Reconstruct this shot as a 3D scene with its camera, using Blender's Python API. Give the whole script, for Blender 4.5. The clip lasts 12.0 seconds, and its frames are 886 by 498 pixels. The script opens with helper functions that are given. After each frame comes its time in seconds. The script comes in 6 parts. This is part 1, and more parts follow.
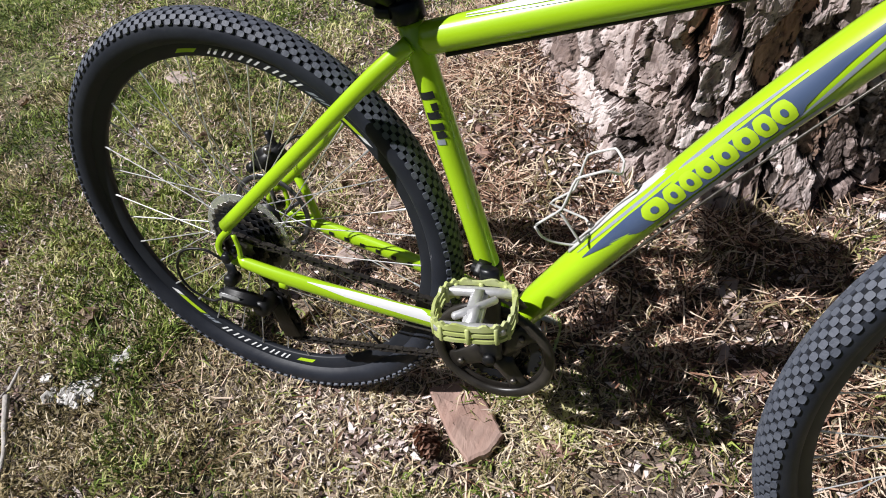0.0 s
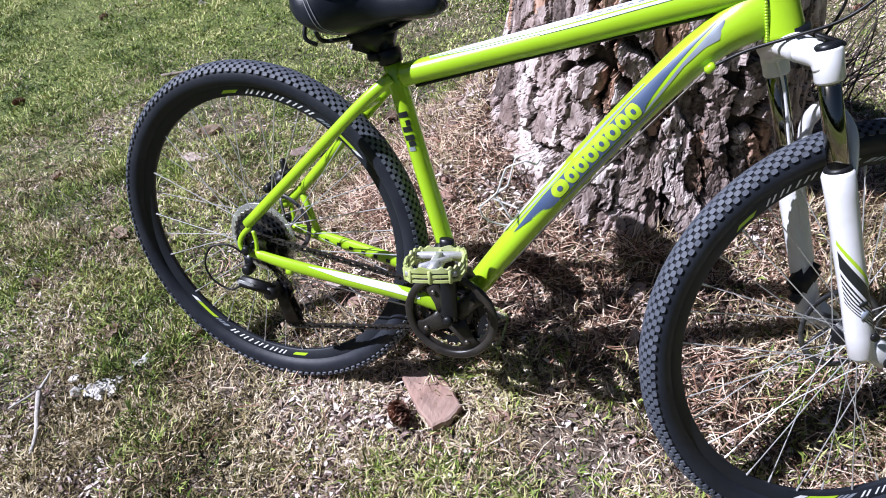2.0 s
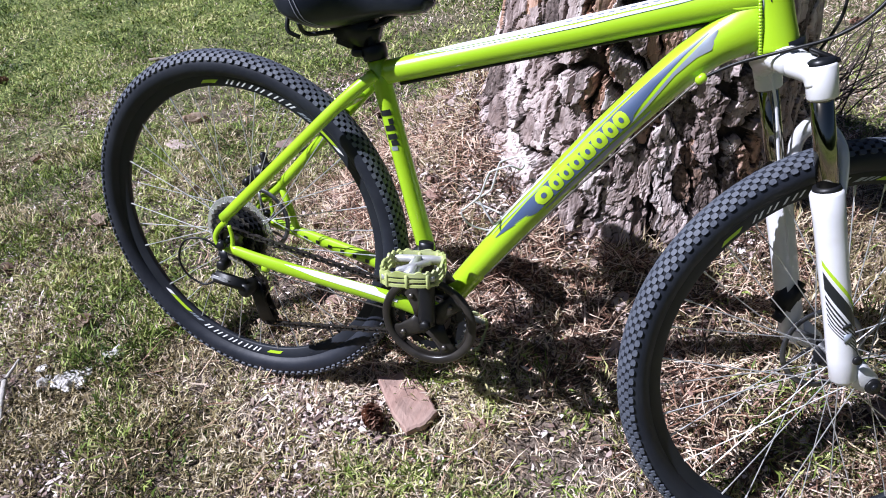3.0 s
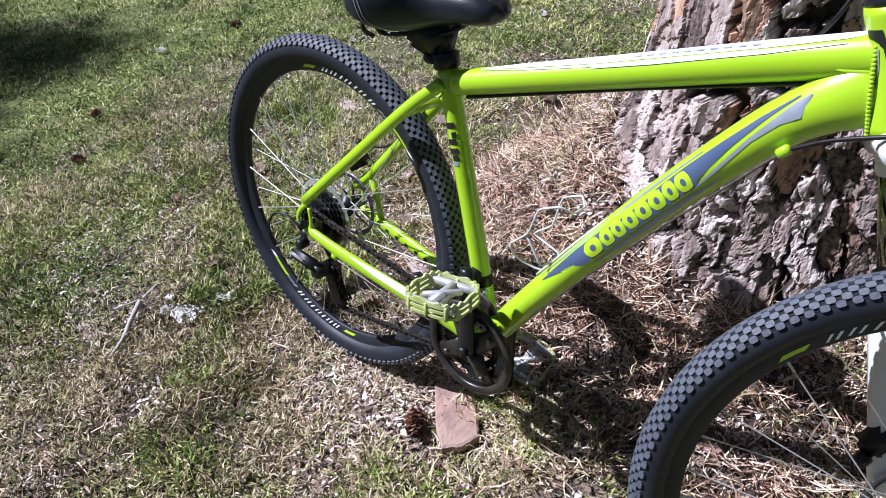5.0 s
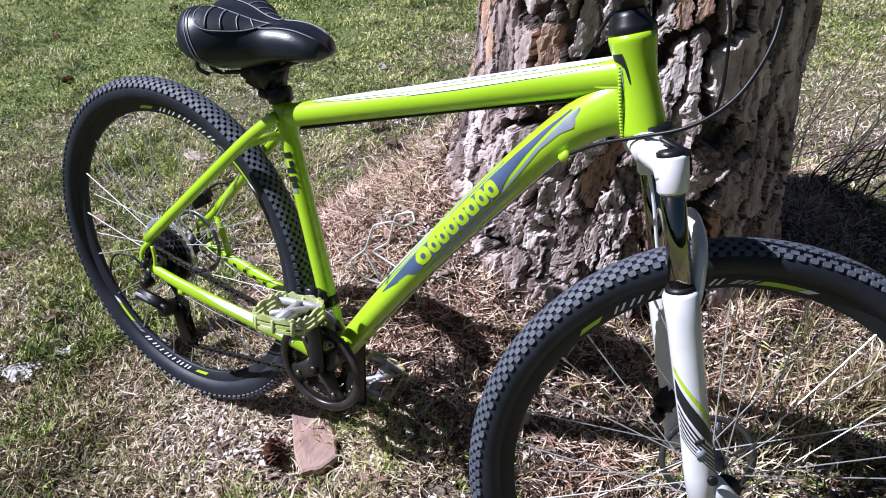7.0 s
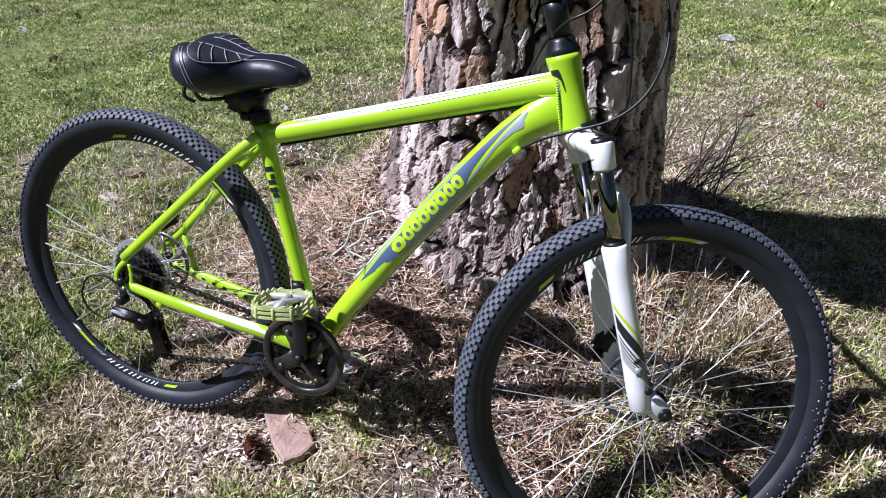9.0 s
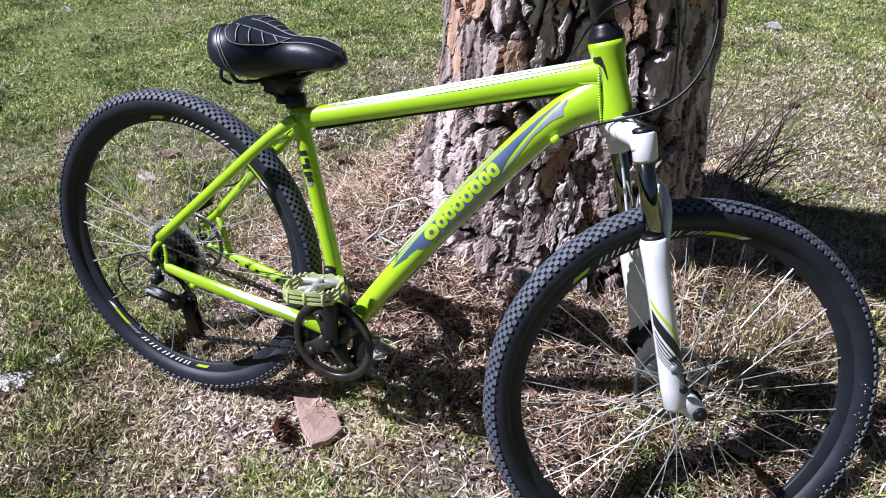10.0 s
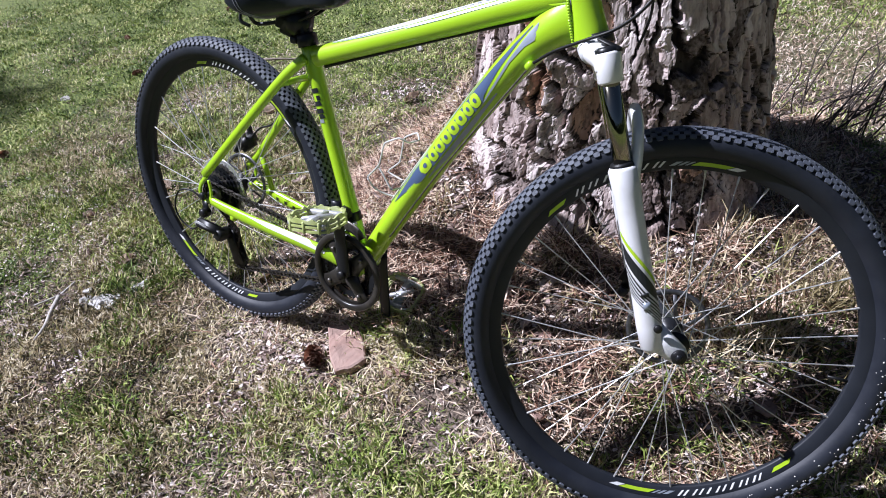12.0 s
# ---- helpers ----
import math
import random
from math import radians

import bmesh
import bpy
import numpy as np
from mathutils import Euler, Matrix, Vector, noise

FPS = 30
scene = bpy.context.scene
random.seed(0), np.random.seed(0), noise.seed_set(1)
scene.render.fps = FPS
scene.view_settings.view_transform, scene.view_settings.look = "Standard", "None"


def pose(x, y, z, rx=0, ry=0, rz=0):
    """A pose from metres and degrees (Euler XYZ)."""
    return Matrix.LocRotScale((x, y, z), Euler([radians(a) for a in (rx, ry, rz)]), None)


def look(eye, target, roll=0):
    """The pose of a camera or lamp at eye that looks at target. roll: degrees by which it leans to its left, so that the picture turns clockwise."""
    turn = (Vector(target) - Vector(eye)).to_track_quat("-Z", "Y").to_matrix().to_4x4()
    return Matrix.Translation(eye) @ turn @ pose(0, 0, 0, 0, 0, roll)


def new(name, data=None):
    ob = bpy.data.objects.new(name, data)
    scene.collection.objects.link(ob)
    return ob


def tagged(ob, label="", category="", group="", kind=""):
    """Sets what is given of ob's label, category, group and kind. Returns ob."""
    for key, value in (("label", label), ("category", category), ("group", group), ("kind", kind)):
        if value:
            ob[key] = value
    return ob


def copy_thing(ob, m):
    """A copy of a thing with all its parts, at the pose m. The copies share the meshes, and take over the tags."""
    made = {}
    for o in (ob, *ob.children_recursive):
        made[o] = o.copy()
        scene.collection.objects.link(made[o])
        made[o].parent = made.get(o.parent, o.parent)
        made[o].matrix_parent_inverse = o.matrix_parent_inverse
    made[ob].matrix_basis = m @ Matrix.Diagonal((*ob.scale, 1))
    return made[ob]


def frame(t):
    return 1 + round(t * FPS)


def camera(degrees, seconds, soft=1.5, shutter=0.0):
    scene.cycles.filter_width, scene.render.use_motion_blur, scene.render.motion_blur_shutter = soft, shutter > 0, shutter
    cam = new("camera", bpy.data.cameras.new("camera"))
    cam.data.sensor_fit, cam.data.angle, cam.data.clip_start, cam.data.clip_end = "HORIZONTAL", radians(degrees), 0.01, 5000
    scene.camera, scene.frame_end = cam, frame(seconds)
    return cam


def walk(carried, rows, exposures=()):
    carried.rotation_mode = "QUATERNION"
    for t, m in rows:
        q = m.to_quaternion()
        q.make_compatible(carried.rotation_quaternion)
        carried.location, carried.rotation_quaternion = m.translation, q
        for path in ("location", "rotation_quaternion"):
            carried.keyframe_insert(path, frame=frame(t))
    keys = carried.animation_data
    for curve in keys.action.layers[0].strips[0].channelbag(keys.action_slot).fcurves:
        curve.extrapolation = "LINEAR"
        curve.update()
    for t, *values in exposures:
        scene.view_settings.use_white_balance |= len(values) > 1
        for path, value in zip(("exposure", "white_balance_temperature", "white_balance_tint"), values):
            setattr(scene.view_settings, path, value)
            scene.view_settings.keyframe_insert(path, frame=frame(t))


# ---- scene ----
cam = camera(66.25, 12.0, soft=1.0)
ROWS = [
    (0.0, 0.6370, -0.5497, 1.1051, 41.09, 8.16, 20.08),
    (0.5, 0.7122, -0.7884, 1.1037, 44.35, 5.99, 21.34),
    (1.0, 0.7778, -0.9093, 1.1220, 47.65, 4.73, 18.53),
    (1.5, 0.7825, -0.9265, 1.1461, 51.09, 6.09, 18.45),
    (2.0, 0.7884, -0.9101, 1.1470, 52.03, 6.54, 18.85),
    (2.5, 0.7925, -0.8945, 1.1454, 52.07, 6.84, 18.90),
    (3.0, 0.7940, -0.8744, 1.1384, 51.70, 4.31, 19.53),
    (3.2, 0.8143, -0.8421, 1.1340, 52.03, 5.53, 22.18),
    (4.8, 0.9736, -0.6186, 1.1229, 49.78, 5.43, 39.26),
    (5.0, 0.9815, -0.6228, 1.1443, 50.56, 7.37, 41.06),
    (5.5, 0.9792, -0.6469, 1.1398, 52.90, 6.04, 45.83),
    (6.0, 0.9928, -0.6375, 1.1359, 52.80, 5.28, 42.02),
    (6.5, 1.0349, -0.6387, 1.1450, 54.17, 5.15, 39.22),
    (7.0, 1.0756, -0.6884, 1.1437, 54.22, 3.44, 29.56),
    (7.2, 1.0757, -0.7210, 1.1477, 54.28, 3.54, 22.62),
    (8.8, 1.0312, -0.9670, 1.1872, 57.98, 1.07, 17.81),
    (9.0, 1.0232, -0.9661, 1.1861, 57.68, 0.99, 18.34),
    (9.5, 1.0177, -0.9599, 1.1830, 57.45, 0.89, 20.45),
    (10.0, 1.0138, -0.9524, 1.1816, 56.54, 1.15, 21.33),
    (10.5, 1.0064, -0.9496, 1.1757, 55.98, 0.96, 21.82),
    (11.0, 1.0085, -0.9430, 1.1752, 55.45, 1.30, 21.41),
    (11.5, 1.0857, -0.8815, 1.1510, 53.06, 3.06, 20.03),
    (12.0, 1.2955, -0.8662, 1.1141, 54.84, 7.11, 32.91),
]
EXPOSURES = [(0.0, 0.26, 6350, 13), (0.25, 0.28, 6300, 13), (0.6, 0.53, 5760, 16.5), (1.2, 0.63, 5660, 19), (12.0, 0.63, 5660, 19)]
walk(cam, [(t, pose(x, y, z, a, b, c)) for t, x, y, z, a, b, c in ROWS], EXPOSURES)

# ---- light: clear sky and one high sun ----
SUN_X, SUN_Y = 0.77, 0.36          # how far a shadow runs for each metre of height
to_sun = Vector((-SUN_X, -SUN_Y, 1.0)).normalized()
world = bpy.data.worlds.new("sky")
scene.world = world
world.use_nodes = True
sky = world.node_tree.nodes.new("ShaderNodeTexSky")
sky.sky_type, sky.sun_disc = "NISHITA", False
sky.sun_elevation = math.asin(to_sun.z)
sky.sun_rotation = math.atan2(to_sun.x, to_sun.y)
world.node_tree.nodes["Background"].inputs["Strength"].default_value = 0.023
world.node_tree.links.new(sky.outputs["Color"], world.node_tree.nodes["Background"].inputs["Color"])
sun_data = bpy.data.lights.new("sun", "SUN")
sun_data.energy, sun_data.angle, sun_data.color = 5.0, radians(0.53), (1.0, 0.985, 0.955)
sun = new("sun", sun_data)
sun.matrix_world = look(to_sun * 20, (0, 0, 0))


# ---- materials ----
def material(name, colours, scale=20.0, rough=0.6, bump=0.2, detail=5.0, metallic=0.0, coat=0.0, spread=0.0, island=0.0, stretch=(1, 1, 1),
             relief=None, stains=None, rough_swing=0.1, thin=0.0, tone=0.0, gloss=0.5):
    """colours: stops of a ramp over noise. spread: how far Object Info's Random shifts the ramp, island: the same per mesh island, tone: the same by the mesh's own tone."""
    m = bpy.data.materials.new(name)
    m.use_nodes = True
    nodes, links = m.node_tree.nodes, m.node_tree.links
    bsdf = nodes["Principled BSDF"]
    coords = nodes.new("ShaderNodeTexCoord")
    mapping = nodes.new("ShaderNodeMapping")
    mapping.inputs["Scale"].default_value = stretch
    links.new(coords.outputs["Object"], mapping.inputs["Vector"])
    tex = nodes.new("ShaderNodeTexNoise")
    tex.inputs["Scale"].default_value, tex.inputs["Detail"].default_value, tex.inputs["Roughness"].default_value = scale, detail, 0.6
    links.new(mapping.outputs["Vector"], tex.inputs["Vector"])
    value = tex.outputs["Fac"]
    for amount, kind, socket in ((spread, "ShaderNodeObjectInfo", "Random"), (island, "ShaderNodeNewGeometry", "Random Per Island"), (tone, "ShaderNodeAttribute", "Fac")):
        if amount:
            info = nodes.new(kind)
            if socket == "Fac":
                info.attribute_name = "tone"
            shift = nodes.new("ShaderNodeMath")
            shift.operation = "MULTIPLY_ADD"
            shift.inputs[1].default_value = amount
            links.new(info.outputs[socket], shift.inputs[0])
            links.new(value, shift.inputs[2])
            back = nodes.new("ShaderNodeMath")
            back.operation = "SUBTRACT"
            back.inputs[1].default_value = amount / 2
            links.new(shift.outputs[0], back.inputs[0])
            value = back.outputs[0]
    ramp = nodes.new("ShaderNodeValToRGB")
    while len(ramp.color_ramp.elements) < len(colours):
        ramp.color_ramp.elements.new(0.5)
    n = len(colours)
    for i, c in enumerate(colours):
        ramp.color_ramp.elements[i].position = 0.22 + 0.56 * i / max(n - 1, 1)
        ramp.color_ramp.elements[i].color = (*c, 1)
    links.new(value, ramp.inputs["Fac"])
    colour = ramp.outputs["Color"]
    if stains:
        amount, size, tint = stains
        big = nodes.new("ShaderNodeTexNoise")
        big.inputs["Scale"].default_value, big.inputs["Detail"].default_value = size, 6
        links.new(coords.outputs["Object"], big.inputs["Vector"])
        cut = nodes.new("ShaderNodeMapRange")
        cut.inputs["From Min"].default_value, cut.inputs["From Max"].default_value, cut.inputs["To Max"].default_value = 0.5, 0.72, amount
        links.new(big.outputs["Fac"], cut.inputs["Value"])
        mix = nodes.new("ShaderNodeMix")
        mix.data_type = "RGBA"
        mix.inputs["B"].default_value = (*tint, 1)
        links.new(cut.outputs["Result"], mix.inputs["Factor"])
        links.new(colour, mix.inputs["A"])
        colour = mix.outputs["Result"]
    links.new(colour, bsdf.inputs["Base Color"])
    swing = nodes.new("ShaderNodeMapRange")
    swing.inputs["To Min"].default_value, swing.inputs["To Max"].default_value = max(rough - rough_swing, 0.02), min(rough + rough_swing, 1)
    links.new(tex.outputs["Fac"], swing.inputs["Value"])
    links.new(swing.outputs["Result"], bsdf.inputs["Roughness"])
    bsdf.inputs["Metallic"].default_value = metallic
    bsdf.inputs["Specular IOR Level"].default_value = gloss
    bsdf.inputs["Coat Weight"].default_value = coat
    bsdf.inputs["Coat Roughness"].default_value = 0.12
    if thin:
        bsdf.inputs["Transmission Weight"].default_value = thin
    if bump:
        fine = nodes.new("ShaderNodeTexNoise")
        fine.inputs["Scale"].default_value, fine.inputs["Detail"].default_value = (relief or scale * 3), 6
        links.new(mapping.outputs["Vector"], fine.inputs["Vector"])
        bumper = nodes.new("ShaderNodeBump")
        bumper.inputs["Strength"].default_value, bumper.inputs["Distance"].default_value = bump, 0.004
        links.new(fine.outputs["Fac"], bumper.inputs["Height"])
        links.new(bumper.outputs["Normal"], bsdf.inputs["Normal"])
    return m


LIME = material("lime_paint", [(0.36, 0.60, 0.008), (0.42, 0.68, 0.012)], 6, 0.30, 0.02, coat=0.7, rough_swing=0.05, relief=300)
WHITE = material("white_paint", [(0.72, 0.72, 0.74), (0.80, 0.80, 0.81)], 9, 0.30, 0.02, coat=0.5, rough_swing=0.06, stains=(0.15, 40, (0.5, 0.45, 0.4)))
NAVY = material("navy_decal", [(0.055, 0.085, 0.17), (0.075, 0.11, 0.20)], 12, 0.32, 0.02, coat=0.4)
SILVER_INK = material("silver_decal", [(0.30, 0.34, 0.41), (0.40, 0.44, 0.50)], 30, 0.35, 0.02, metallic=0.3)
BLACK_INK = material("black_decal", [(0.012, 0.014, 0.016), (0.02, 0.022, 0.024)], 20, 0.4, 0.02)
WHITE_INK = material("white_decal", [(0.75, 0.76, 0.78), (0.82, 0.82, 0.82)], 20, 0.45, 0.03)
GREEN_INK = material("lime_decal", [(0.40, 0.60, 0.015), (0.46, 0.68, 0.02)], 20, 0.4, 0.02)
RUBBER = material("tyre_rubber", [(0.010, 0.012, 0.019), (0.019, 0.023, 0.033)], 25, 0.55, 0.12, stains=(0.20, 14, (0.052, 0.055, 0.064)), rough_swing=0.12, gloss=0.35)
TREAD = material("tread_rubber", [(0.060, 0.068, 0.090), (0.100, 0.112, 0.142)], 60, 0.62, 0.3, island=0.10, stains=(0.35, 20, (0.13, 0.135, 0.15)))
GROOVE_SHADE = material("tread_groove_shade", [(0.008, 0.009, 0.012), (0.018, 0.020, 0.025)], 60, 0.8, 0.1, gloss=0.2)
ROTOR = material("rotor_steel", [(0.10, 0.10, 0.11), (0.20, 0.20, 0.21)], 50, 0.38, 0.1, metallic=0.8)
BLACK_METAL = material("black_anodised", [(0.006, 0.007, 0.009), (0.013, 0.014, 0.017)], 30, 0.36, 0.05, gloss=0.35)
RIM_BLACK = material("rim_black", [(0.010, 0.012, 0.017), (0.018, 0.021, 0.028)], 20, 0.5, 0.04, gloss=0.35)
PLASTIC = material("black_plastic", [(0.006, 0.006, 0.007), (0.012, 0.012, 0.013)], 40, 0.42, 0.1, gloss=0.35)
CHROME = material("chrome", [(0.25, 0.235, 0.185), (0.33, 0.315, 0.26)], 15, 0.09, 0.0, metallic=1.0, rough_swing=0.03)
STEEL = material("spoke_steel", [(0.50, 0.50, 0.51), (0.68, 0.68, 0.68)], 60, 0.34, 0.0, metallic=0.55, spread=0.4)
DULL_STEEL = material("oily_steel", [(0.10, 0.09, 0.08), (0.28, 0.26, 0.24)], 120, 0.42, 0.1, metallic=0.9)
CHAIN_STEEL = material("black_oiled_chain", [(0.020, 0.017, 0.015), (0.085, 0.075, 0.068)], 160, 0.45, 0.1, metallic=0.6)
RING_GREY = material("chainring_guard", [(0.016, 0.014, 0.012), (0.034, 0.030, 0.026)], 30, 0.36, 0.05, stains=(0.3, 25, (0.075, 0.066, 0.056)), gloss=0.45)
PEDAL_ALLOY = material("pedal_alloy", [(0.46, 0.46, 0.47), (0.68, 0.68, 0.69)], 50, 0.38, 0.15, metallic=0.45)
PEDAL_LIME = material("pedal_lime", [(0.38, 0.44, 0.12), (0.55, 0.60, 0.26)], 40, 0.45, 0.1, stains=(0.5, 30, (0.42, 0.43, 0.32)))
PROTECTOR = material("clear_plastic", [(0.60, 0.60, 0.58), (0.75, 0.75, 0.72)], 30, 0.25, 0.05, thin=0.75)
VINYL = material("saddle_vinyl", [(0.008, 0.010, 0.015), (0.015, 0.018, 0.026)], 30, 0.34, 0.12, relief=700, rough_swing=0.06)
PANEL = material("saddle_panel", [(0.007, 0.009, 0.016), (0.013, 0.016, 0.026)], 60, 0.55, 0.2, relief=900)
STITCH = material("grey_stitching", [(0.24, 0.25, 0.28), (0.36, 0.37, 0.41)], 80, 0.6, 0.1)
BARK = material("pine_bark", [(0.18, 0.134, 0.122), (0.37, 0.292, 0.272), (0.56, 0.468, 0.446), (0.75, 0.665, 0.645)], 60, 0.85, 0.8, detail=10, tone=0.80,
                stretch=(1, 1, 0.30), relief=150, stains=(0.30, 9, (0.46, 0.325, 0.26)), gloss=0.25)
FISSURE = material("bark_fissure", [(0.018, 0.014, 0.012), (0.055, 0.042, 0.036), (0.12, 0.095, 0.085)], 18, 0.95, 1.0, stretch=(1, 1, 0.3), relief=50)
BARK_INNER = material("bark_inner_face", [(0.20, 0.115, 0.088), (0.33, 0.205, 0.165), (0.43, 0.30, 0.25)], 22, 0.85, 0.7, spread=0.25, stretch=(1, 0.3, 1), relief=90, stains=(0.6, 18, (0.17, 0.11, 0.09)))
SOIL = material("soil_with_thatch", [(0.016, 0.011, 0.008), (0.065, 0.047, 0.034), (0.19, 0.148, 0.115), (0.42, 0.35, 0.295)], 150, 0.95, 1.0, detail=8, relief=200)
GRASS = material("lawn_grass", [(0.028, 0.052, 0.008), (0.125, 0.190, 0.032), (0.300, 0.365, 0.082), (0.62, 0.58, 0.28)], 3.5, 0.6, 0.0, island=0.35, tone=0.62, detail=3, gloss=0.2)
OLIVE_GRASS = material("half_dry_grass", [(0.050, 0.042, 0.016), (0.235, 0.188, 0.085), (0.49, 0.40, 0.235), (0.73, 0.63, 0.46)], 3.0, 0.6, 0.0, island=0.40, tone=0.75, detail=3, gloss=0.2)
DRY_GRASS = material("dry_grass", [(0.085, 0.056, 0.035), (0.32, 0.232, 0.162), (0.57, 0.450, 0.345), (0.77, 0.66, 0.55)], 4, 0.65, 0.0, island=0.40, tone=0.70, detail=3, gloss=0.2)
STRAW = material("pine_straw", [(0.050, 0.024, 0.016), (0.24, 0.125, 0.080), (0.54, 0.345, 0.240), (0.82, 0.65, 0.50)], 6, 0.55, 0.0, island=0.98, detail=3, gloss=0.3)
LITTER = material("leaf_crumbs", [(0.07, 0.044, 0.036), (0.25, 0.168, 0.145), (0.50, 0.385, 0.350), (0.80, 0.70, 0.67)], 5, 0.75, 0.0, island=0.95, detail=3, gloss=0.2)
LEAF = material("dead_leaf", [(0.13, 0.08, 0.05), (0.28, 0.19, 0.125), (0.40, 0.31, 0.23)], 25, 0.7, 0.4, spread=0.5)
FLAKE = material("shed_bark", [(0.17, 0.12, 0.10), (0.34, 0.26, 0.23), (0.52, 0.43, 0.39)], 30, 0.85, 0.6, spread=0.4, stretch=(1, 0.4, 1), relief=90, gloss=0.25)
PALE = material("bleached_bark", [(0.52, 0.49, 0.46), (0.78, 0.76, 0.73)], 40, 0.9, 0.6, spread=0.2)
CONE = material("pine_cone", [(0.14, 0.075, 0.052), (0.30, 0.165, 0.115), (0.46, 0.29, 0.21)], 60, 0.8, 0.5, spread=0.5, island=0.3, gloss=0.25)
TWIG = material("dead_twig", [(0.12, 0.095, 0.075), (0.32, 0.27, 0.22)], 40, 0.9, 0.5, island=0.3, spread=0.3)
GREY_WOOD = material("weathered_wood", [(0.26, 0.235, 0.21), (0.44, 0.41, 0.375), (0.58, 0.55, 0.51)], 60, 0.9, 0.5, stretch=(1, 1, 0.3))
WIRE = material("pale_wire", [(0.55, 0.545, 0.53), (0.70, 0.69, 0.675)], 40, 0.4, 0.1)
NEEDLES = material("pine_needles", [(0.02, 0.04, 0.012), (0.05, 0.085, 0.025)], 3, 0.6, 0.0, island=0.4)


def add_layer(m, mask, colours, scale, stretch, low, high):
    """Lays another ramp over a material's colour where the mesh's mask is high, with a ragged edge."""
    nodes, links = m.node_tree.nodes, m.node_tree.links
    bsdf = nodes["Principled BSDF"]
    under = bsdf.inputs["Base Color"].links[0].from_socket
    mapping = nodes.new("ShaderNodeMapping")
    mapping.inputs["Scale"].default_value = stretch
    links.new(nodes["Texture Coordinate"].outputs["Object"], mapping.inputs["Vector"])
    tex = nodes.new("ShaderNodeTexNoise")
    tex.inputs["Scale"].default_value, tex.inputs["Detail"].default_value, tex.inputs["Roughness"].default_value = scale, 10, 0.62
    links.new(mapping.outputs["Vector"], tex.inputs["Vector"])
    ramp = nodes.new("ShaderNodeValToRGB")
    while len(ramp.color_ramp.elements) < len(colours):
        ramp.color_ramp.elements.new(0.5)
    for i, c in enumerate(colours):
        ramp.color_ramp.elements[i].position, ramp.color_ramp.elements[i].color = 0.28 + 0.44 * i / (len(colours) - 1), (*c, 1)
    links.new(tex.outputs["Fac"], ramp.inputs["Fac"])
    edge = nodes.new("ShaderNodeTexNoise")
    edge.inputs["Scale"].default_value, edge.inputs["Detail"].default_value = 130, 6
    links.new(nodes["Texture Coordinate"].outputs["Object"], edge.inputs["Vector"])
    where_ = nodes.new("ShaderNodeAttribute")
    where_.attribute_name = mask
    ragged = nodes.new("ShaderNodeMath")
    ragged.operation = "MULTIPLY_ADD"
    ragged.inputs[1].default_value = 0.7
    links.new(edge.outputs["Fac"], ragged.inputs[0])
    links.new(where_.outputs["Fac"], ragged.inputs[2])
    cut = nodes.new("ShaderNodeMapRange")
    cut.inputs["From Min"].default_value, cut.inputs["From Max"].default_value = low + 0.35, high + 0.35
    links.new(ragged.outputs[0], cut.inputs["Value"])
    mix = nodes.new("ShaderNodeMix")
    mix.data_type = "RGBA"
    links.new(cut.outputs["Result"], mix.inputs["Factor"])
    links.new(under, mix.inputs["A"])
    links.new(ramp.outputs["Color"], mix.inputs["B"])
    links.new(mix.outputs["Result"], bsdf.inputs["Base Color"])


add_layer(BARK, "bare", [(0.24, 0.135, 0.092), (0.52, 0.33, 0.24), (0.70, 0.51, 0.41)], 24, (1, 1, 0.18), 0.40, 0.65)
# dark old bark of the fissures, and the shade painted under the scales' rims
add_layer(BARK, "fissure_and_shade", [(0.016, 0.012, 0.011), (0.055, 0.042, 0.037), (0.12, 0.094, 0.085)], 40, (1, 1, 0.3), 0.35, 0.75)


# ---- mesh helpers ----
def part(name, bm, mat, parent=None, label="", smooth=True, m=None):
    me = bpy.data.meshes.new(name)
    bm.to_mesh(me)
    bm.free()
    for p in me.polygons:
        p.use_smooth = smooth
    me.materials.append(mat)
    return placed(name, me, parent, label, m)


def placed(name, me, parent=None, label="", m=None):
    ob = new(name, me)
    if parent is not None:
        ob.parent = parent
    if m is not None:
        ob.matrix_basis = m
    if label:
        tagged(ob, label)
    return ob


def empty(name, m=None, parent=None):
    ob = new(name)
    ob.empty_display_size = 0.05
    if parent is not None:
        ob.parent = parent
    if m is not None:
        ob.matrix_basis = m
    return ob


def smooth_path(points, steps=8):
    """A Catmull-Rom curve through the points."""
    p = [Vector(q) for q in points]
    p = [2 * p[0] - p[1]] + p + [2 * p[-1] - p[-2]]
    out = []
    for i in range(1, len(p) - 2):
        for k in range(steps):
            t = k / steps
            a, b, c, d = p[i - 1], p[i], p[i + 1], p[i + 2]
            out.append(0.5 * (2 * b + (c - a) * t + (2 * a - 5 * b + 4 * c - d) * t * t + (3 * b - a - 3 * c + d) * t ** 3))
    out.append(p[-2])
    return out


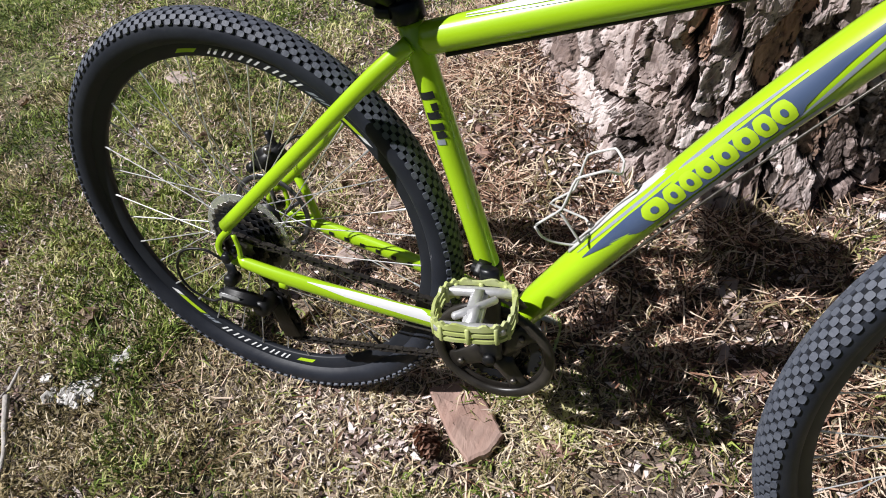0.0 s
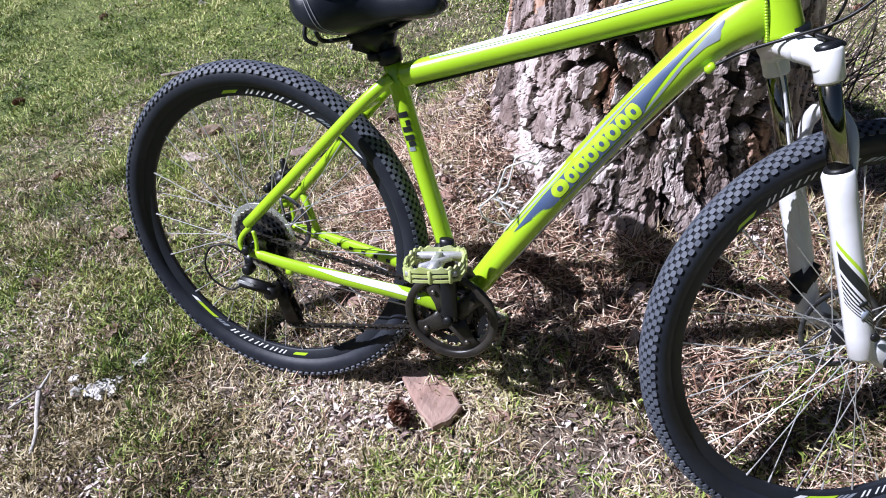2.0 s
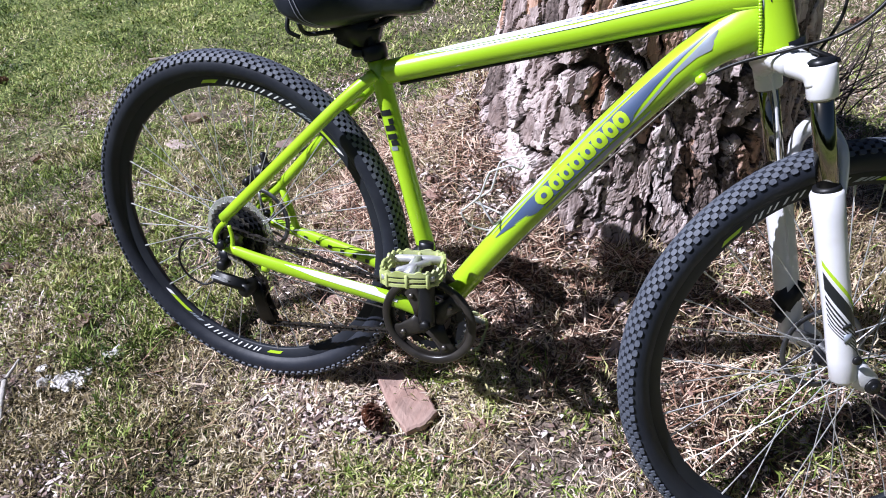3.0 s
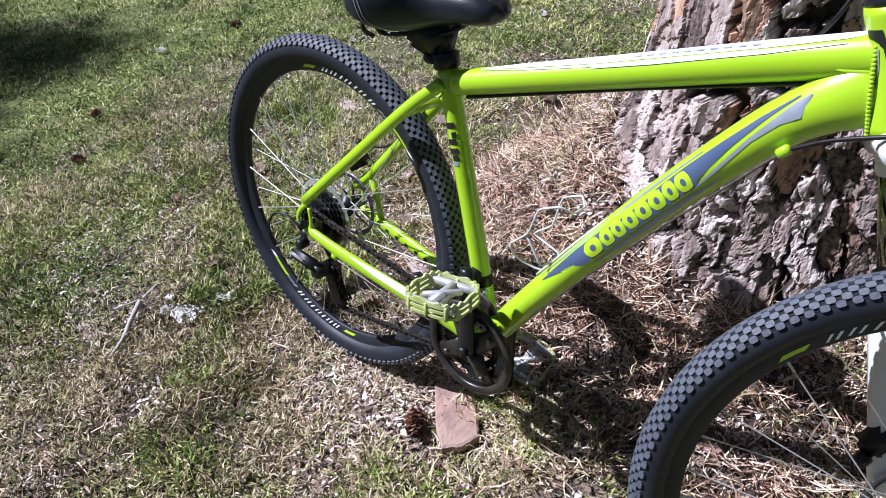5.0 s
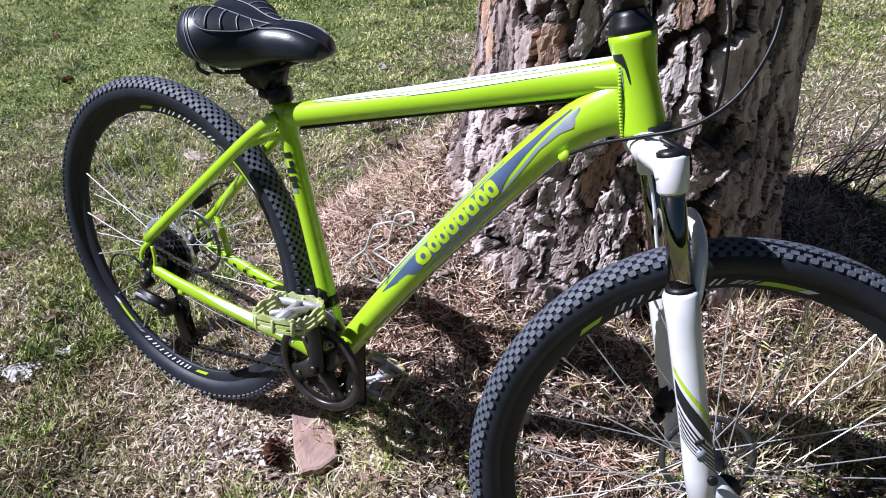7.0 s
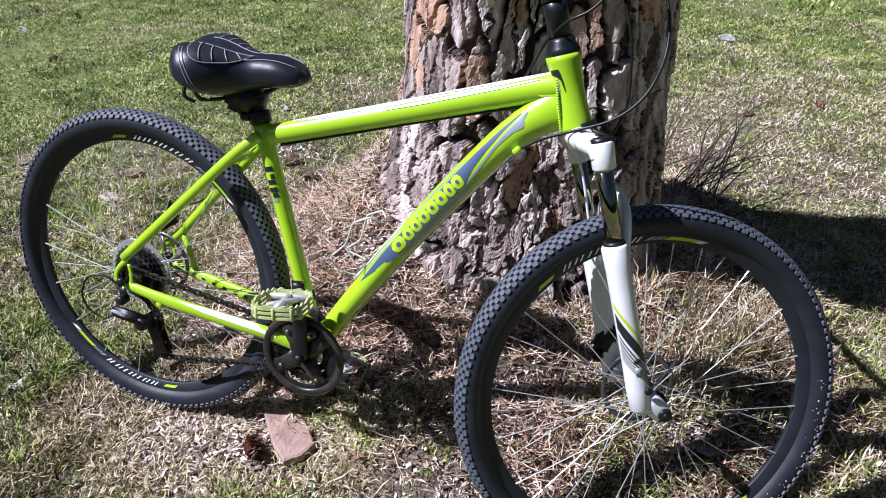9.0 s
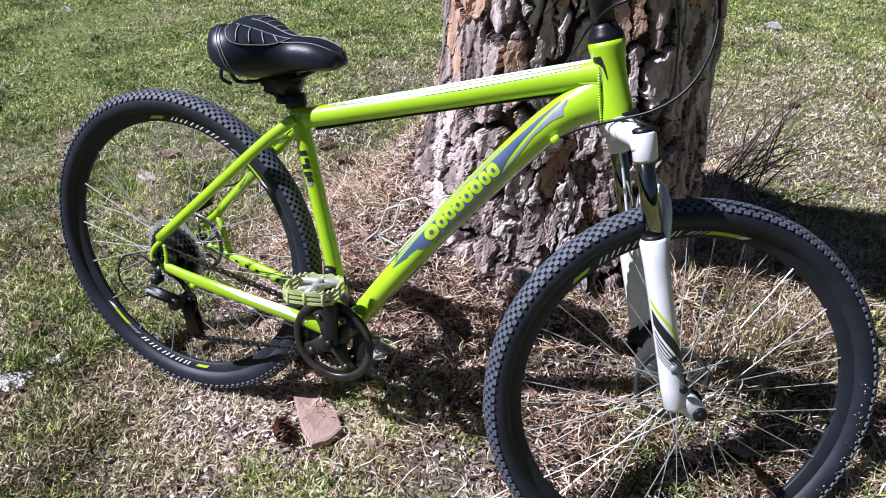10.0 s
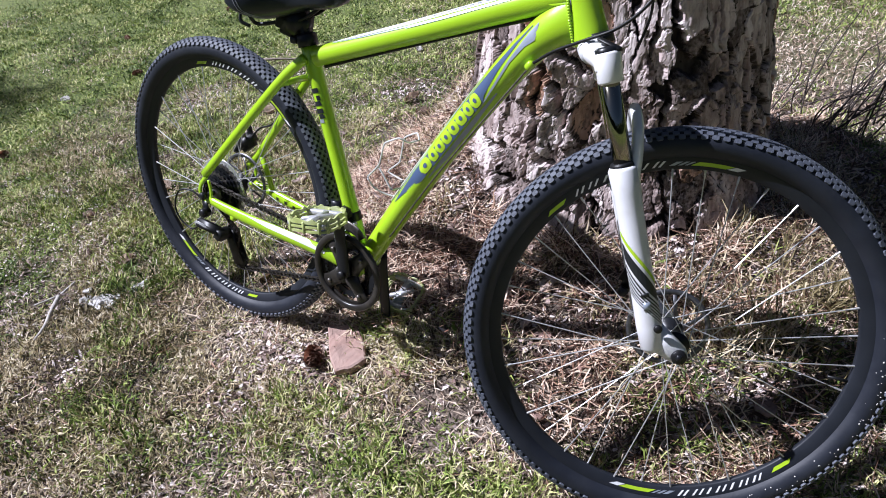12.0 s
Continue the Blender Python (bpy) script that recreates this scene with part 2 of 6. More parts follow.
def tube(points, radius, seg=14, bm=None, side=(0, 1, 0), cap=True):
    """A swept tube. radius: one number, or for each point a number or (sideways, other way)."""
    bm = bm or bmesh.new()
    pts = [Vector(p) for p in points]
    rings = []
    for i, p in enumerate(pts):
        along = (pts[min(i + 1, len(pts) - 1)] - pts[max(i - 1, 0)]).normalized()
        s = Vector(side)
        s = s - along * s.dot(along)
        if s.length < 1e-3:
            s = along.orthogonal()
        s.normalize()
        u = along.cross(s)
        r = radius[i] if isinstance(radius, (list, tuple)) else radius
        a, b = r if isinstance(r, (list, tuple)) else (r, r)
        rings.append([bm.verts.new(p + s * (a * math.cos(2 * math.pi * k / seg)) + u * (b * math.sin(2 * math.pi * k / seg))) for k in range(seg)])
    for r0, r1 in zip(rings, rings[1:]):
        for k in range(seg):
            bm.faces.new((r0[k], r0[(k + 1) % seg], r1[(k + 1) % seg], r1[k]))
    if cap:
        bm.faces.new(rings[0][::-1])
        bm.faces.new(rings[-1])
    return bm


def lathe(profile, seg=48, bm=None, closed=False, start=0.0, end=360.0):
    """Turns (radius, y) pairs about the y axis."""
    bm = bm or bmesh.new()
    full = abs(end - start - 360) < 1e-6
    n = seg if full else seg + 1
    rows = []
    for k in range(n):
        a = radians(start + (end - start) * k / seg)
        rows.append([bm.verts.new((r * math.cos(a), y, r * math.sin(a))) for r, y in profile])
    m = len(profile)
    for k in range(seg):
        r0, r1 = rows[k], rows[(k + 1) % n]
        for j in range(m if closed else m - 1):
            bm.faces.new((r0[j], r0[(j + 1) % m], r1[(j + 1) % m], r1[j]))
    return bm


def box(size, m=None, bevel=0.0, bm=None, segments=1):
    bm = bm or bmesh.new()
    one = bmesh.ops.create_cube(bm, size=1.0, matrix=(m or Matrix()) @ Matrix.Diagonal((*size, 1)))
    if bevel:
        verts = set(one["verts"])
        bmesh.ops.bevel(bm, geom=[e for e in bm.edges if e.verts[0] in verts and e.verts[1] in verts], offset=bevel, segments=segments, affect="EDGES")
    return bm


def slab(outline, thick, bm=None, m=None, wobble=0.0):
    """A plate with the given outline (x, y), its top at z = 0."""
    bm = bm or bmesh.new()
    m = m or Matrix()
    top = [bm.verts.new(m @ Vector((x, y, wobble * noise.noise((x * 40, y * 40, 3))))) for x, y in outline]
    low = [bm.verts.new(m @ Vector((x, y, -thick))) for x, y in outline]
    bm.faces.new(top)
    bm.faces.new(low[::-1])
    n = len(outline)
    for i in range(n):
        bm.faces.new((top[i], low[i], low[(i + 1) % n], top[(i + 1) % n]))
    return bm


def between(a, b):
    """The pose whose z axis runs from a towards b."""
    a, b = Vector(a), Vector(b)
    return Matrix.Translation(a) @ (b - a).to_track_quat("Z", "Y").to_matrix().to_4x4()


def fbm(x, y, scale=1.0, seed=0.0):
    return noise.fractal((x * scale, y * scale, seed), 1.0, 2.0, 4)


# ---- the lie of the land ----
TREE = Vector((0.695, 0.78, 0.0))


def ground_height(x, y):
    d = math.hypot(x - TREE.x, y - TREE.y)
    t = min(max(x / 1.07, 0), 1)
    z = 0.016 - 0.040 * t * t * (3 - 2 * t)
    # needles and shed bark lie heaped against the trunk, highest on its left
    c = (x - TREE.x) / max(d, 0.01)
    foot = min(max((0.95 - d) / 0.26, 0), 1)
    z += 0.10 * foot * foot * (3 - 2 * foot) + 0.19 * max(-c, 0) ** 2 * min(max((0.75 - d) / 0.3, 0), 1) + (0.055 + 0.02 * max(-c, 0)) * min(max((0.61 - d) / 0.16, 0), 1)
    z += 0.012 * fbm(x, y, 2.2, 4.0) + 0.05 * fbm(x, y, 0.25, 9.0) * min(d / 6, 1)
    return z


# the lawn's own colour takes over from bare soil away from the tree
nodes, links = SOIL.node_tree.nodes, SOIL.node_tree.links
where = nodes.new("ShaderNodeVectorMath")
where.operation = "DISTANCE"
where.inputs[1].default_value = (0.75, 0.35, 0.0)
links.new(nodes["Texture Coordinate"].outputs["Object"], where.inputs[0])
patch = nodes.new("ShaderNodeTexNoise")
patch.inputs["Scale"].default_value, patch.inputs["Detail"].default_value = 2.2, 8
links.new(nodes["Texture Coordinate"].outputs["Object"], patch.inputs["Vector"])
wander = nodes.new("ShaderNodeMath")
wander.operation = "MULTIPLY_ADD"
wander.inputs[1].default_value = 1.8
links.new(patch.outputs["Fac"], wander.inputs[0])
links.new(where.outputs["Value"], wander.inputs[2])
share = nodes.new("ShaderNodeMapRange")
share.inputs["From Min"].default_value, share.inputs["From Max"].default_value = 2.3, 3.6
links.new(wander.outputs[0], share.inputs["Value"])
turf = nodes.new("ShaderNodeValToRGB")
for k, (at, c) in enumerate(((0.34, (0.034, 0.046, 0.010)), (0.5, (0.105, 0.138, 0.028)), (0.64, (0.26, 0.275, 0.085)))):
    if k > 1:
        turf.color_ramp.elements.new(at)
    turf.color_ramp.elements[k].position, turf.color_ramp.elements[k].color = at, (*c, 1)
grain = nodes.new("ShaderNodeTexNoise")
grain.inputs["Scale"].default_value, grain.inputs["Detail"].default_value = 90, 10
links.new(nodes["Texture Coordinate"].outputs["Object"], grain.inputs["Vector"])
links.new(grain.outputs["Fac"], turf.inputs["Fac"])
both = nodes.new("ShaderNodeMix")
both.data_type = "RGBA"
links.new(share.outputs["Result"], both.inputs["Factor"])
links.new(SOIL.node_tree.nodes["Color Ramp"].outputs["Color"], both.inputs["A"])
links.new(turf.outputs["Color"], both.inputs["B"])
links.new(both.outputs["Result"], nodes["Principled BSDF"].inputs["Base Color"])


# ---- ground: one sheet to the horizon, fine near the bicycle ----
def axis_steps(centre, fine, near, far):
    out, step, x = [0.0], fine, 0.0
    while x < far:
        step = fine if x < near else step * 1.18
        x += step
        out.append(x)
    return [centre - v for v in out[:0:-1]] + [centre + v for v in out]


xs, ys = axis_steps(0.3, 0.03, 2.2, 900), axis_steps(0.5, 0.03, 1.8, 900)
grid = [(x, y, ground_height(x, y)) for y in ys for x in xs]
nx = len(xs)
faces = [(j * nx + i, j * nx + i + 1, (j + 1) * nx + i + 1, (j + 1) * nx + i) for j in range(len(ys) - 1) for i in range(nx - 1)]
me = bpy.data.meshes.new("ground")
me.from_pydata(grid, [], faces)
for p in me.polygons:
    p.use_smooth = True
me.materials.append(SOIL)
tagged(new("ground", me), "sandy brown soil with thin lawn and dry thatch", "ground", kind="structure")

rng = np.random.default_rng(7)


def value_noise(x, y, scale, seed):
    """Cheap smooth noise on arrays, 0 to 1."""
    total, weight = np.zeros_like(x), 0.0
    for octave in range(3):
        s, w = scale * 2 ** octave, 0.5 ** octave
        u, v = x * s + seed * 17.3, y * s + seed * 5.7
        i, j = np.floor(u), np.floor(v)
        fu, fv = u - i, v - j
        fu, fv = fu * fu * (3 - 2 * fu), fv * fv * (3 - 2 * fv)

        def h(a, b):
            q = np.sin(a * 127.1 + b * 311.7 + seed * 74.7 + octave * 19.1) * 43758.5453
            return q - np.floor(q)
        total += w * ((h(i, j) * (1 - fu) + h(i + 1, j) * fu) * (1 - fv) + (h(i, j + 1) * (1 - fu) + h(i + 1, j + 1) * fu) * fv)
        weight += w
    return total / weight


def heights(x, y):
    return np.array([ground_height(a, b) for a, b in zip(x, y)])


def tree_distance(x, y):
    return np.hypot(x - TREE.x, y - TREE.y)


def straw_share(x, y):
    """0 on the lawn, 1 where fallen needles cover the ground round the trunk."""
    side = np.where(x < TREE.x, 0.78, 1.0)
    d = np.hypot((x - 0.02 - TREE.x) * side, y + 0.1 - TREE.y) - 0.13 * np.clip((x - 0.80) / 0.3, 0, 1) * np.clip((0.75 - y) / 0.3, 0, 1) + 0.45 * (value_noise(x, y, 2.5, 3) - 0.5)
    lee = 1 - 0.55 * np.clip((y - 0.62) / 0.25, 0, 1) * np.clip((0.62 - x) / 0.2, 0, 1)
    return np.clip((0.90 - d) / 0.35, 0, 1) * lee


def strips(name, x, y, z, heading, lean, length, width, bend, mat):
    """Many thin bent strips as one mesh: each a quad and a tip, heading (radians) over the ground, leaning up by lean."""
    n = len(x)
    dx, dy = np.cos(heading), np.sin(heading)
    sx, sy = -dy, dx
    c, s = np.cos(lean), np.sin(lean)
    half = width / 2
    mid, tip = length * 0.5, length
    base = np.stack([x, y, z], 1)
    side = np.stack([sx * half, sy * half, np.zeros(n)], 1)
    m = base + np.stack([dx * c * mid, dy * c * mid, s * mid + bend * length * 0.25], 1)
    sway = rng.normal(0, 0.12, n) * length
    t = base + np.stack([dx * c * tip + sx * sway, dy * c * tip + sy * sway, s * tip], 1)
    verts = np.empty((n, 5, 3), np.float32)
    verts[:, 0], verts[:, 1], verts[:, 2], verts[:, 3], verts[:, 4] = base - side, base + side, m + side * 0.85, m - side * 0.85, t
    o = np.arange(n)[:, None] * 5
    quads = (o + np.array([0, 1, 2, 3])).astype(np.int32)
    tris = (o + np.array([3, 2, 4])).astype(np.int32)
    loops = np.concatenate([quads, tris], 1).ravel()
    me = bpy.data.meshes.new(name)
    me.vertices.add(n * 5)
    me.vertices.foreach_set("co", verts.ravel())
    me.loops.add(len(loops))
    me.loops.foreach_set("vertex_index", loops)
    me.polygons.add(2 * n)
    starts = np.stack([np.arange(n) * 7, np.arange(n) * 7 + 4], 1).ravel().astype(np.int32)
    me.polygons.foreach_set("loop_start", starts)
    me.update(calc_edges=True)
    me.validate()
    me.materials.append(mat)
    return new(name, me)


def leaves(name, x, y, z, heading, lean, length, width, bend, mat, tone):
    """Many blades as one mesh, each a bent lozenge of two triangles with a tone of its own."""
    n = len(x)
    dx, dy = np.cos(heading), np.sin(heading)
    c, s = np.cos(lean), np.sin(lean)
    base = np.stack([x, y, z], 1)
    side = np.stack([-dy, dx, rng.normal(0, 0.4, n)], 1) * (width / 2)[:, None]
    mid = base + np.stack([dx * c * length * 0.5, dy * c * length * 0.5, s * length * 0.5 + bend * length * 0.25], 1)
    sway = rng.normal(0, 0.30, n) * length
    tip = base + np.stack([dx * c * length - dy * sway, dy * c * length + dx * sway, s * length], 1)
    verts = np.stack([base, mid + side, tip, mid - side], 1).astype(np.float32)
    loops = (np.arange(n)[:, None] * 4 + np.array([0, 1, 3, 1, 2, 3])).astype(np.int32).ravel()
    me = bpy.data.meshes.new(name)
    me.vertices.add(n * 4)
    me.vertices.foreach_set("co", verts.ravel())
    me.loops.add(len(loops))
    me.loops.foreach_set("vertex_index", loops)
    me.polygons.add(2 * n)
    me.polygons.foreach_set("loop_start", (np.arange(2 * n) * 3).astype(np.int32))
    me.update(calc_edges=True)
    me.validate()
    me.attributes.new("tone", "FLOAT", "POINT").data.foreach_set("value", np.repeat(tone, 4).astype(np.float32))
    me.materials.append(mat)
    return new(name, me)


def scatter(count, x0, x1, y0, y1):
    return rng.uniform(x0, x1, count), rng.uniform(y0, y1, count)


def clumped(count, area, per, size):
    """Places in small tufts: per blades round each of many centres; also the heading away from the centre."""
    cx, cy = scatter(max(count // per, 1), *area)
    x, y = np.repeat(cx, per), np.repeat(cy, per)
    dx, dy = rng.normal(0, size, len(x)), rng.normal(0, size, len(x))
    return x + dx, y + dy, np.arctan2(dy, dx) + rng.normal(0, 0.7, len(x))


def lawn(name, label, count, area, size, mat, keep, lean=(0.5, 1.3), width=0.0026, per=9, tuft=0.012, edge=0.4):
    """Blades in tufts; each tuft is kept or left out, and coloured, as a whole."""
    x, y, heading = clumped(count, area, per, tuft)
    lot = rng.uniform(0, 1, len(x) // per)
    tone = 0.6 * np.repeat(rng.uniform(0, 1, len(lot)), per) + 0.4 * value_noise(x, y, 9.0, count % 97)
    rise = np.repeat(rng.uniform(0, 0.3, len(lot)) ** 2, per) * size * 6
    ok = np.repeat(lot, per) * 0.75 + 0.25 * rng.uniform(0, 1, len(x)) < keep(x, y)
    ok &= tree_distance(x, y) > 0.37
    rim = np.minimum.reduce([x - area[0], area[1] - x, y - area[2], area[3] - y]) / edge
    ok &= rng.uniform(0, 1, len(x)) < rim
    x, y, heading, tone = x[ok], y[ok], heading[ok], tone[ok]
    n = len(x)
    ob = leaves(name, x, y, heights(x, y) - 0.003 + rise[ok], heading, rng.uniform(*lean, n), size * rng.uniform(0.45, 1.4, n),
                width * rng.uniform(0.6, 1.3, n), rng.uniform(0.0, 0.9, n), mat, tone)
    return tagged(ob, label, "grass", kind="stuff")


def green_near(x, y):
    patch = value_noise(x, y, 3.2, 1)
    left = np.clip((-0.08 - x) / 0.5, 0, 1)
    right = np.clip((x - 0.90) / 0.35, 0, 1) * 0.85
    back = np.clip((y - 1.05) / 0.4, 0, 1)
    front = 0.72 * np.clip((0.10 - y) / 0.25, 0, 1) * np.clip(0.95 - 0.35 * np.abs(x - 0.1), 0.5, 1)
    share = np.maximum.reduce([left, right, back, front]) * np.clip((patch - 0.22) * 3.0, 0.34, 1)
    return share * (1 - 0.85 * straw_share(x, y))


def dry_near(x, y):
    patch = value_noise(x, y, 4.0, 2)
    return np.clip((patch - 0.26) * 2.6, 0.15, 1) * (1 - 0.80 * straw_share(x, y)) * np.clip(0.80 + 0.3 * x, 0.55, 1)


NEAR, MIDDLE, FAR = (-1.9, 2.1, -0.85, 1.7), (-5.0, 3.2, -1.2, 5.4), (-14, 10, 4.6, 22)


def outside_near(x, y):
    return np.clip(np.maximum.reduce([NEAR[0] - x, x - NEAR[1], y - NEAR[3], NEAR[2] - y]) / 0.4 + 1.0, 0, 1)


def dry_side(x, y):
    """The lawn is parched towards the right of the trunk."""
    return np.clip((x - 0.1 + 0.25 * (2.5 - y)) / 1.2, 0, 1) * np.clip((4.2 - y) / 1.5, 0.2, 1)


lawn("grass", "short sparse green lawn grass", 280000, NEAR, 0.025, GRASS, lambda x, y: 0.95 * green_near(x, y), (0.0, 1.1), 0.0034, 13, 0.013)
lawn("dry_grass", "short dry straw-coloured grass", 190000, NEAR, 0.026, DRY_GRASS, dry_near, (-0.1, 0.8), 0.0029, 9, 0.016)
lawn("grass", "dense half-dry curled lawn grass", 430000, (-1.9, 2.0, -0.90, 1.1), 0.026, OLIVE_GRASS,
     lambda x, y: np.clip(0.20 + 2.2 * (value_noise(x, y, 5.5, 41) - 0.36), 0.08, 0.92) * (1 - 0.75 * straw_share(x, y)) * (1 - 0.35 * np.clip((-0.35 - x) / 0.5, 0, 1)), (0.0, 1.1), 0.0031, 11, 0.013)
lawn("grass", "green grass coming up through the needles", 15000, (0.62, 1.75, -0.30, 0.62), 0.036, GRASS, lambda x, y: np.clip((value_noise(x, y, 6.5, 81) - 0.40) * 3.0, 0.04, 0.75), (0.2, 1.2), 0.0034, 10, 0.015, 0.2)
lawn("grass", "tall yellow-green grass beside the trunk", 4500, (1.00, 1.50, 0.16, 0.70), 0.070, OLIVE_GRASS, lambda x, y: np.clip((value_noise(x, y, 7.0, 51) - 0.30) * 2.4, 0.05, 0.9), (0.5, 1.35), 0.0034, 12, 0.016, 0.12)
lawn("grass", "longer yellow-green grass in scattered tufts", 150000, (-1.3, 1.9, -0.7, 0.9), 0.034, GRASS,
     lambda x, y: np.clip((value_noise(x, y, 5.5, 31) - 0.44) * 5, 0.0, 0.85) * (1 - straw_share(x, y)), (0.3, 1.3), 0.0036, 16, 0.012)
lawn("grass", "short green lawn grass", 540000, MIDDLE, 0.025, GRASS,
     lambda x, y: outside_near(x, y) * np.clip((value_noise(x, y, 1.6, 5) - 0.10) * 2.4, 0.25, 1) * (0.98 - 0.60 * dry_side(x, y)), (0.1, 1.1), 0.0054, 9, 0.020, 0.8)
lawn("dry_grass", "thin dry grass among the lawn", 470000, MIDDLE, 0.024, DRY_GRASS,
     lambda x, y: outside_near(x, y) * np.clip((value_noise(x, y, 1.6, 6) - 0.46) * 1.7 + 1.3 * dry_side(x, y), 0.06, 1), (0.1, 1.0), 0.0046, 5, 0.025, 0.8)
lawn("grass", "lawn grass running on behind the tree", 110000, FAR, 0.06, GRASS, lambda x, y: np.ones_like(x), (0.3, 1.2), 0.018, 6, 0.05)
lawn("grass", "thin lawn grass on the open side", 60000, (-6, 6, -6.5, 1.0), 0.05, GRASS, lambda x, y: np.clip(np.maximum(-0.8 - y, np.abs(x) - 2.6), 0, 1), (0.3, 1.2), 0.012, 6, 0.04, 1.5)

# crumbs of leaves, bark and husks, lying in drifts between the blades
count = 105000
x, y = scatter(count, -1.5, 2.0, -0.75, 1.5)
drift = value_noise(x, y, 4.0, 21)
ok = (rng.uniform(0, 1, count) < np.clip(0.06 + 3.2 * (drift - 0.46), 0.06, 1)) & (tree_distance(x, y) > 0.36)
x, y, drift = x[ok], y[ok], drift[ok]
n = len(x)
tagged(strips("leaf_litter", x, y, heights(x, y) + rng.uniform(0.0, 0.006, n) + 0.02 * np.clip(drift - 0.5, 0, 0.3), rng.uniform(0, 6.28, n), rng.normal(0.1, 0.35, n), rng.uniform(0.005, 0.016, n) * rng.choice([1, 1, 1.7], n),
              rng.uniform(0.004, 0.010, n), rng.normal(0.1, 0.2, n), LITTER), "crumbled dead leaves and husks on the soil", "leaf litter", kind="stuff")

# fallen pine needles, matted in tufts with bare gaps between
count = 200000
x, y = scatter(count, -0.75, 2.0, -0.75, 1.75)
mat_ = value_noise(x, y, 13.0, 61)
ok = rng.uniform(0, 1, count) < np.maximum(straw_share(x, y) * np.clip(0.12 + 2.6 * (mat_ - 0.34), 0.10, 1), 0.035 * (value_noise(x, y, 3.0, 8) > 0.5))
ok &= tree_distance(x, y) > 0.34
x, y, mat_ = x[ok], y[ok], mat_[ok]
n = len(x)
tagged(strips("pine_straw", x, y, heights(x, y) + rng.uniform(0.001, 0.016, n) + 0.05 * np.clip(mat_ - 0.42, 0, 0.4) * straw_share(x, y), rng.uniform(0, 2 * math.pi, n), rng.normal(0.12, 0.32, n), rng.uniform(0.022, 0.075, n),
              rng.uniform(0.0016, 0.0034, n), rng.normal(0.04, 0.16, n), STRAW), "reddish brown fallen pine needles", "pine straw", kind="stuff")

# crumbled bark and husks mixed into the needles
count = 30000
x, y = scatter(count, -0.25, 1.75, -0.25, 1.3)
ok = rng.uniform(0, 1, count) < 0.75 * straw_share(x, y) * np.clip(1.5 - 2.0 * value_noise(x, y, 13.0, 61), 0.15, 1)
ok &= tree_distance(x, y) > 0.36
x, y = x[ok], y[ok]
n = len(x)
tagged(strips("leaf_litter", x, y, heights(x, y) + rng.uniform(0.0, 0.012, n), rng.uniform(0, 6.28, n), rng.normal(0.1, 0.4, n), rng.uniform(0.006, 0.022, n),
              rng.uniform(0.004, 0.014, n), rng.normal(0.1, 0.2, n), LITTER), "crumbled bark and husks among the needles", "leaf litter", kind="stuff")
lawn("dry_grass", "thin pale grass growing through the needles", 60000, (-0.35, 1.75, -0.2, 1.35), 0.040, OLIVE_GRASS,
     lambda x, y: straw_share(x, y) * np.clip((value_noise(x, y, 8.0, 71) - 0.42) * 2.6 + 0.35 * (x < 0.45) + 0.30 * np.clip((x - 0.85) / 0.2, 0, 1), 0.02, 0.8), (0.1, 1.2), 0.0030, 9, 0.016, 0.15)

# taller dead stalks round the foot of the trunk and behind the front wheel
count = 4800
x, y = scatter(count, 0.55, 2.0, -0.10, 1.25)
clump = value_noise(x, y, 5.0, 11)
foot = 0.9 * np.exp(-((x - 0.93) / 0.20) ** 2 - ((y - 0.46) / 0.15) ** 2)
ok = (rng.uniform(0, 1, count) < np.maximum(np.clip((clump - 0.50) * 3, 0.02, 0.7), foot)) & (tree_distance(x, y) > 0.34)
x, y = x[ok], y[ok]
n = len(x)
tagged(strips("dry_stalks", x, y, heights(x, y) - 0.004, rng.uniform(0, 2 * math.pi, n), rng.uniform(0.2, 1.25, n), rng.uniform(0.04, 0.13, n),
              rng.uniform(0.0018, 0.0034, n), rng.uniform(-0.1, 0.4, n), DRY_GRASS), "long bleached grass stalks at the tree foot", "dry grass", kind="stuff")


# ---- the pine tree ----
LOBES = ((206, 0.46, 38, 0.22), (252, 0.09, 17, 0.22), (278, 0.115, 24, 0.20), (345, 0.08, 20, 0.2), (40, 0.12, 30, 0.2), (110, 0.14, 30, 0.2), (155, 0.10, 22, 0.22))


def trunk_radius(deg, z):
    r = 0.300 + 0.030 * math.exp(-max(z, 0) / 0.45) - 0.018 * max(z - 1, 0) - 0.03 * min(max(z - 0.75, 0), 1)
    r -= 0.036 * math.exp(-(((deg - 268 + 180) % 360 - 180) / 30) ** 2)
    # higher up the front bulges towards the sun and then falls back into its own shade
    high = min(max((z - 0.17) / 0.20, 0), 1)
    r += high * (0.028 * math.exp(-(((deg - 251 + 180) % 360 - 180) / 15) ** 2) - 0.036 * math.exp(-(((deg - 289 + 180) % 360 - 180) / 19) ** 2))
    for a, reach, wide, fade in LOBES:
        d = (deg - a + 180) % 360 - 180
        r += reach * math.exp(-(d / wide) ** 2) * math.exp(-max(z, -0.05) / fade)
    return r


def lean_at(z):
    """Bend added above breast height, towards the lawn in front, to place the trunk's shadow."""
    return 0.20 * min(max(z - 0.85, 0.0), 2.2)


def on_trunk(deg, z, out=0.0):
    r = trunk_radius(deg, z) + out
    return Vector((r * math.cos(radians(deg)), r * math.sin(radians(deg)) - lean_at(z), z))


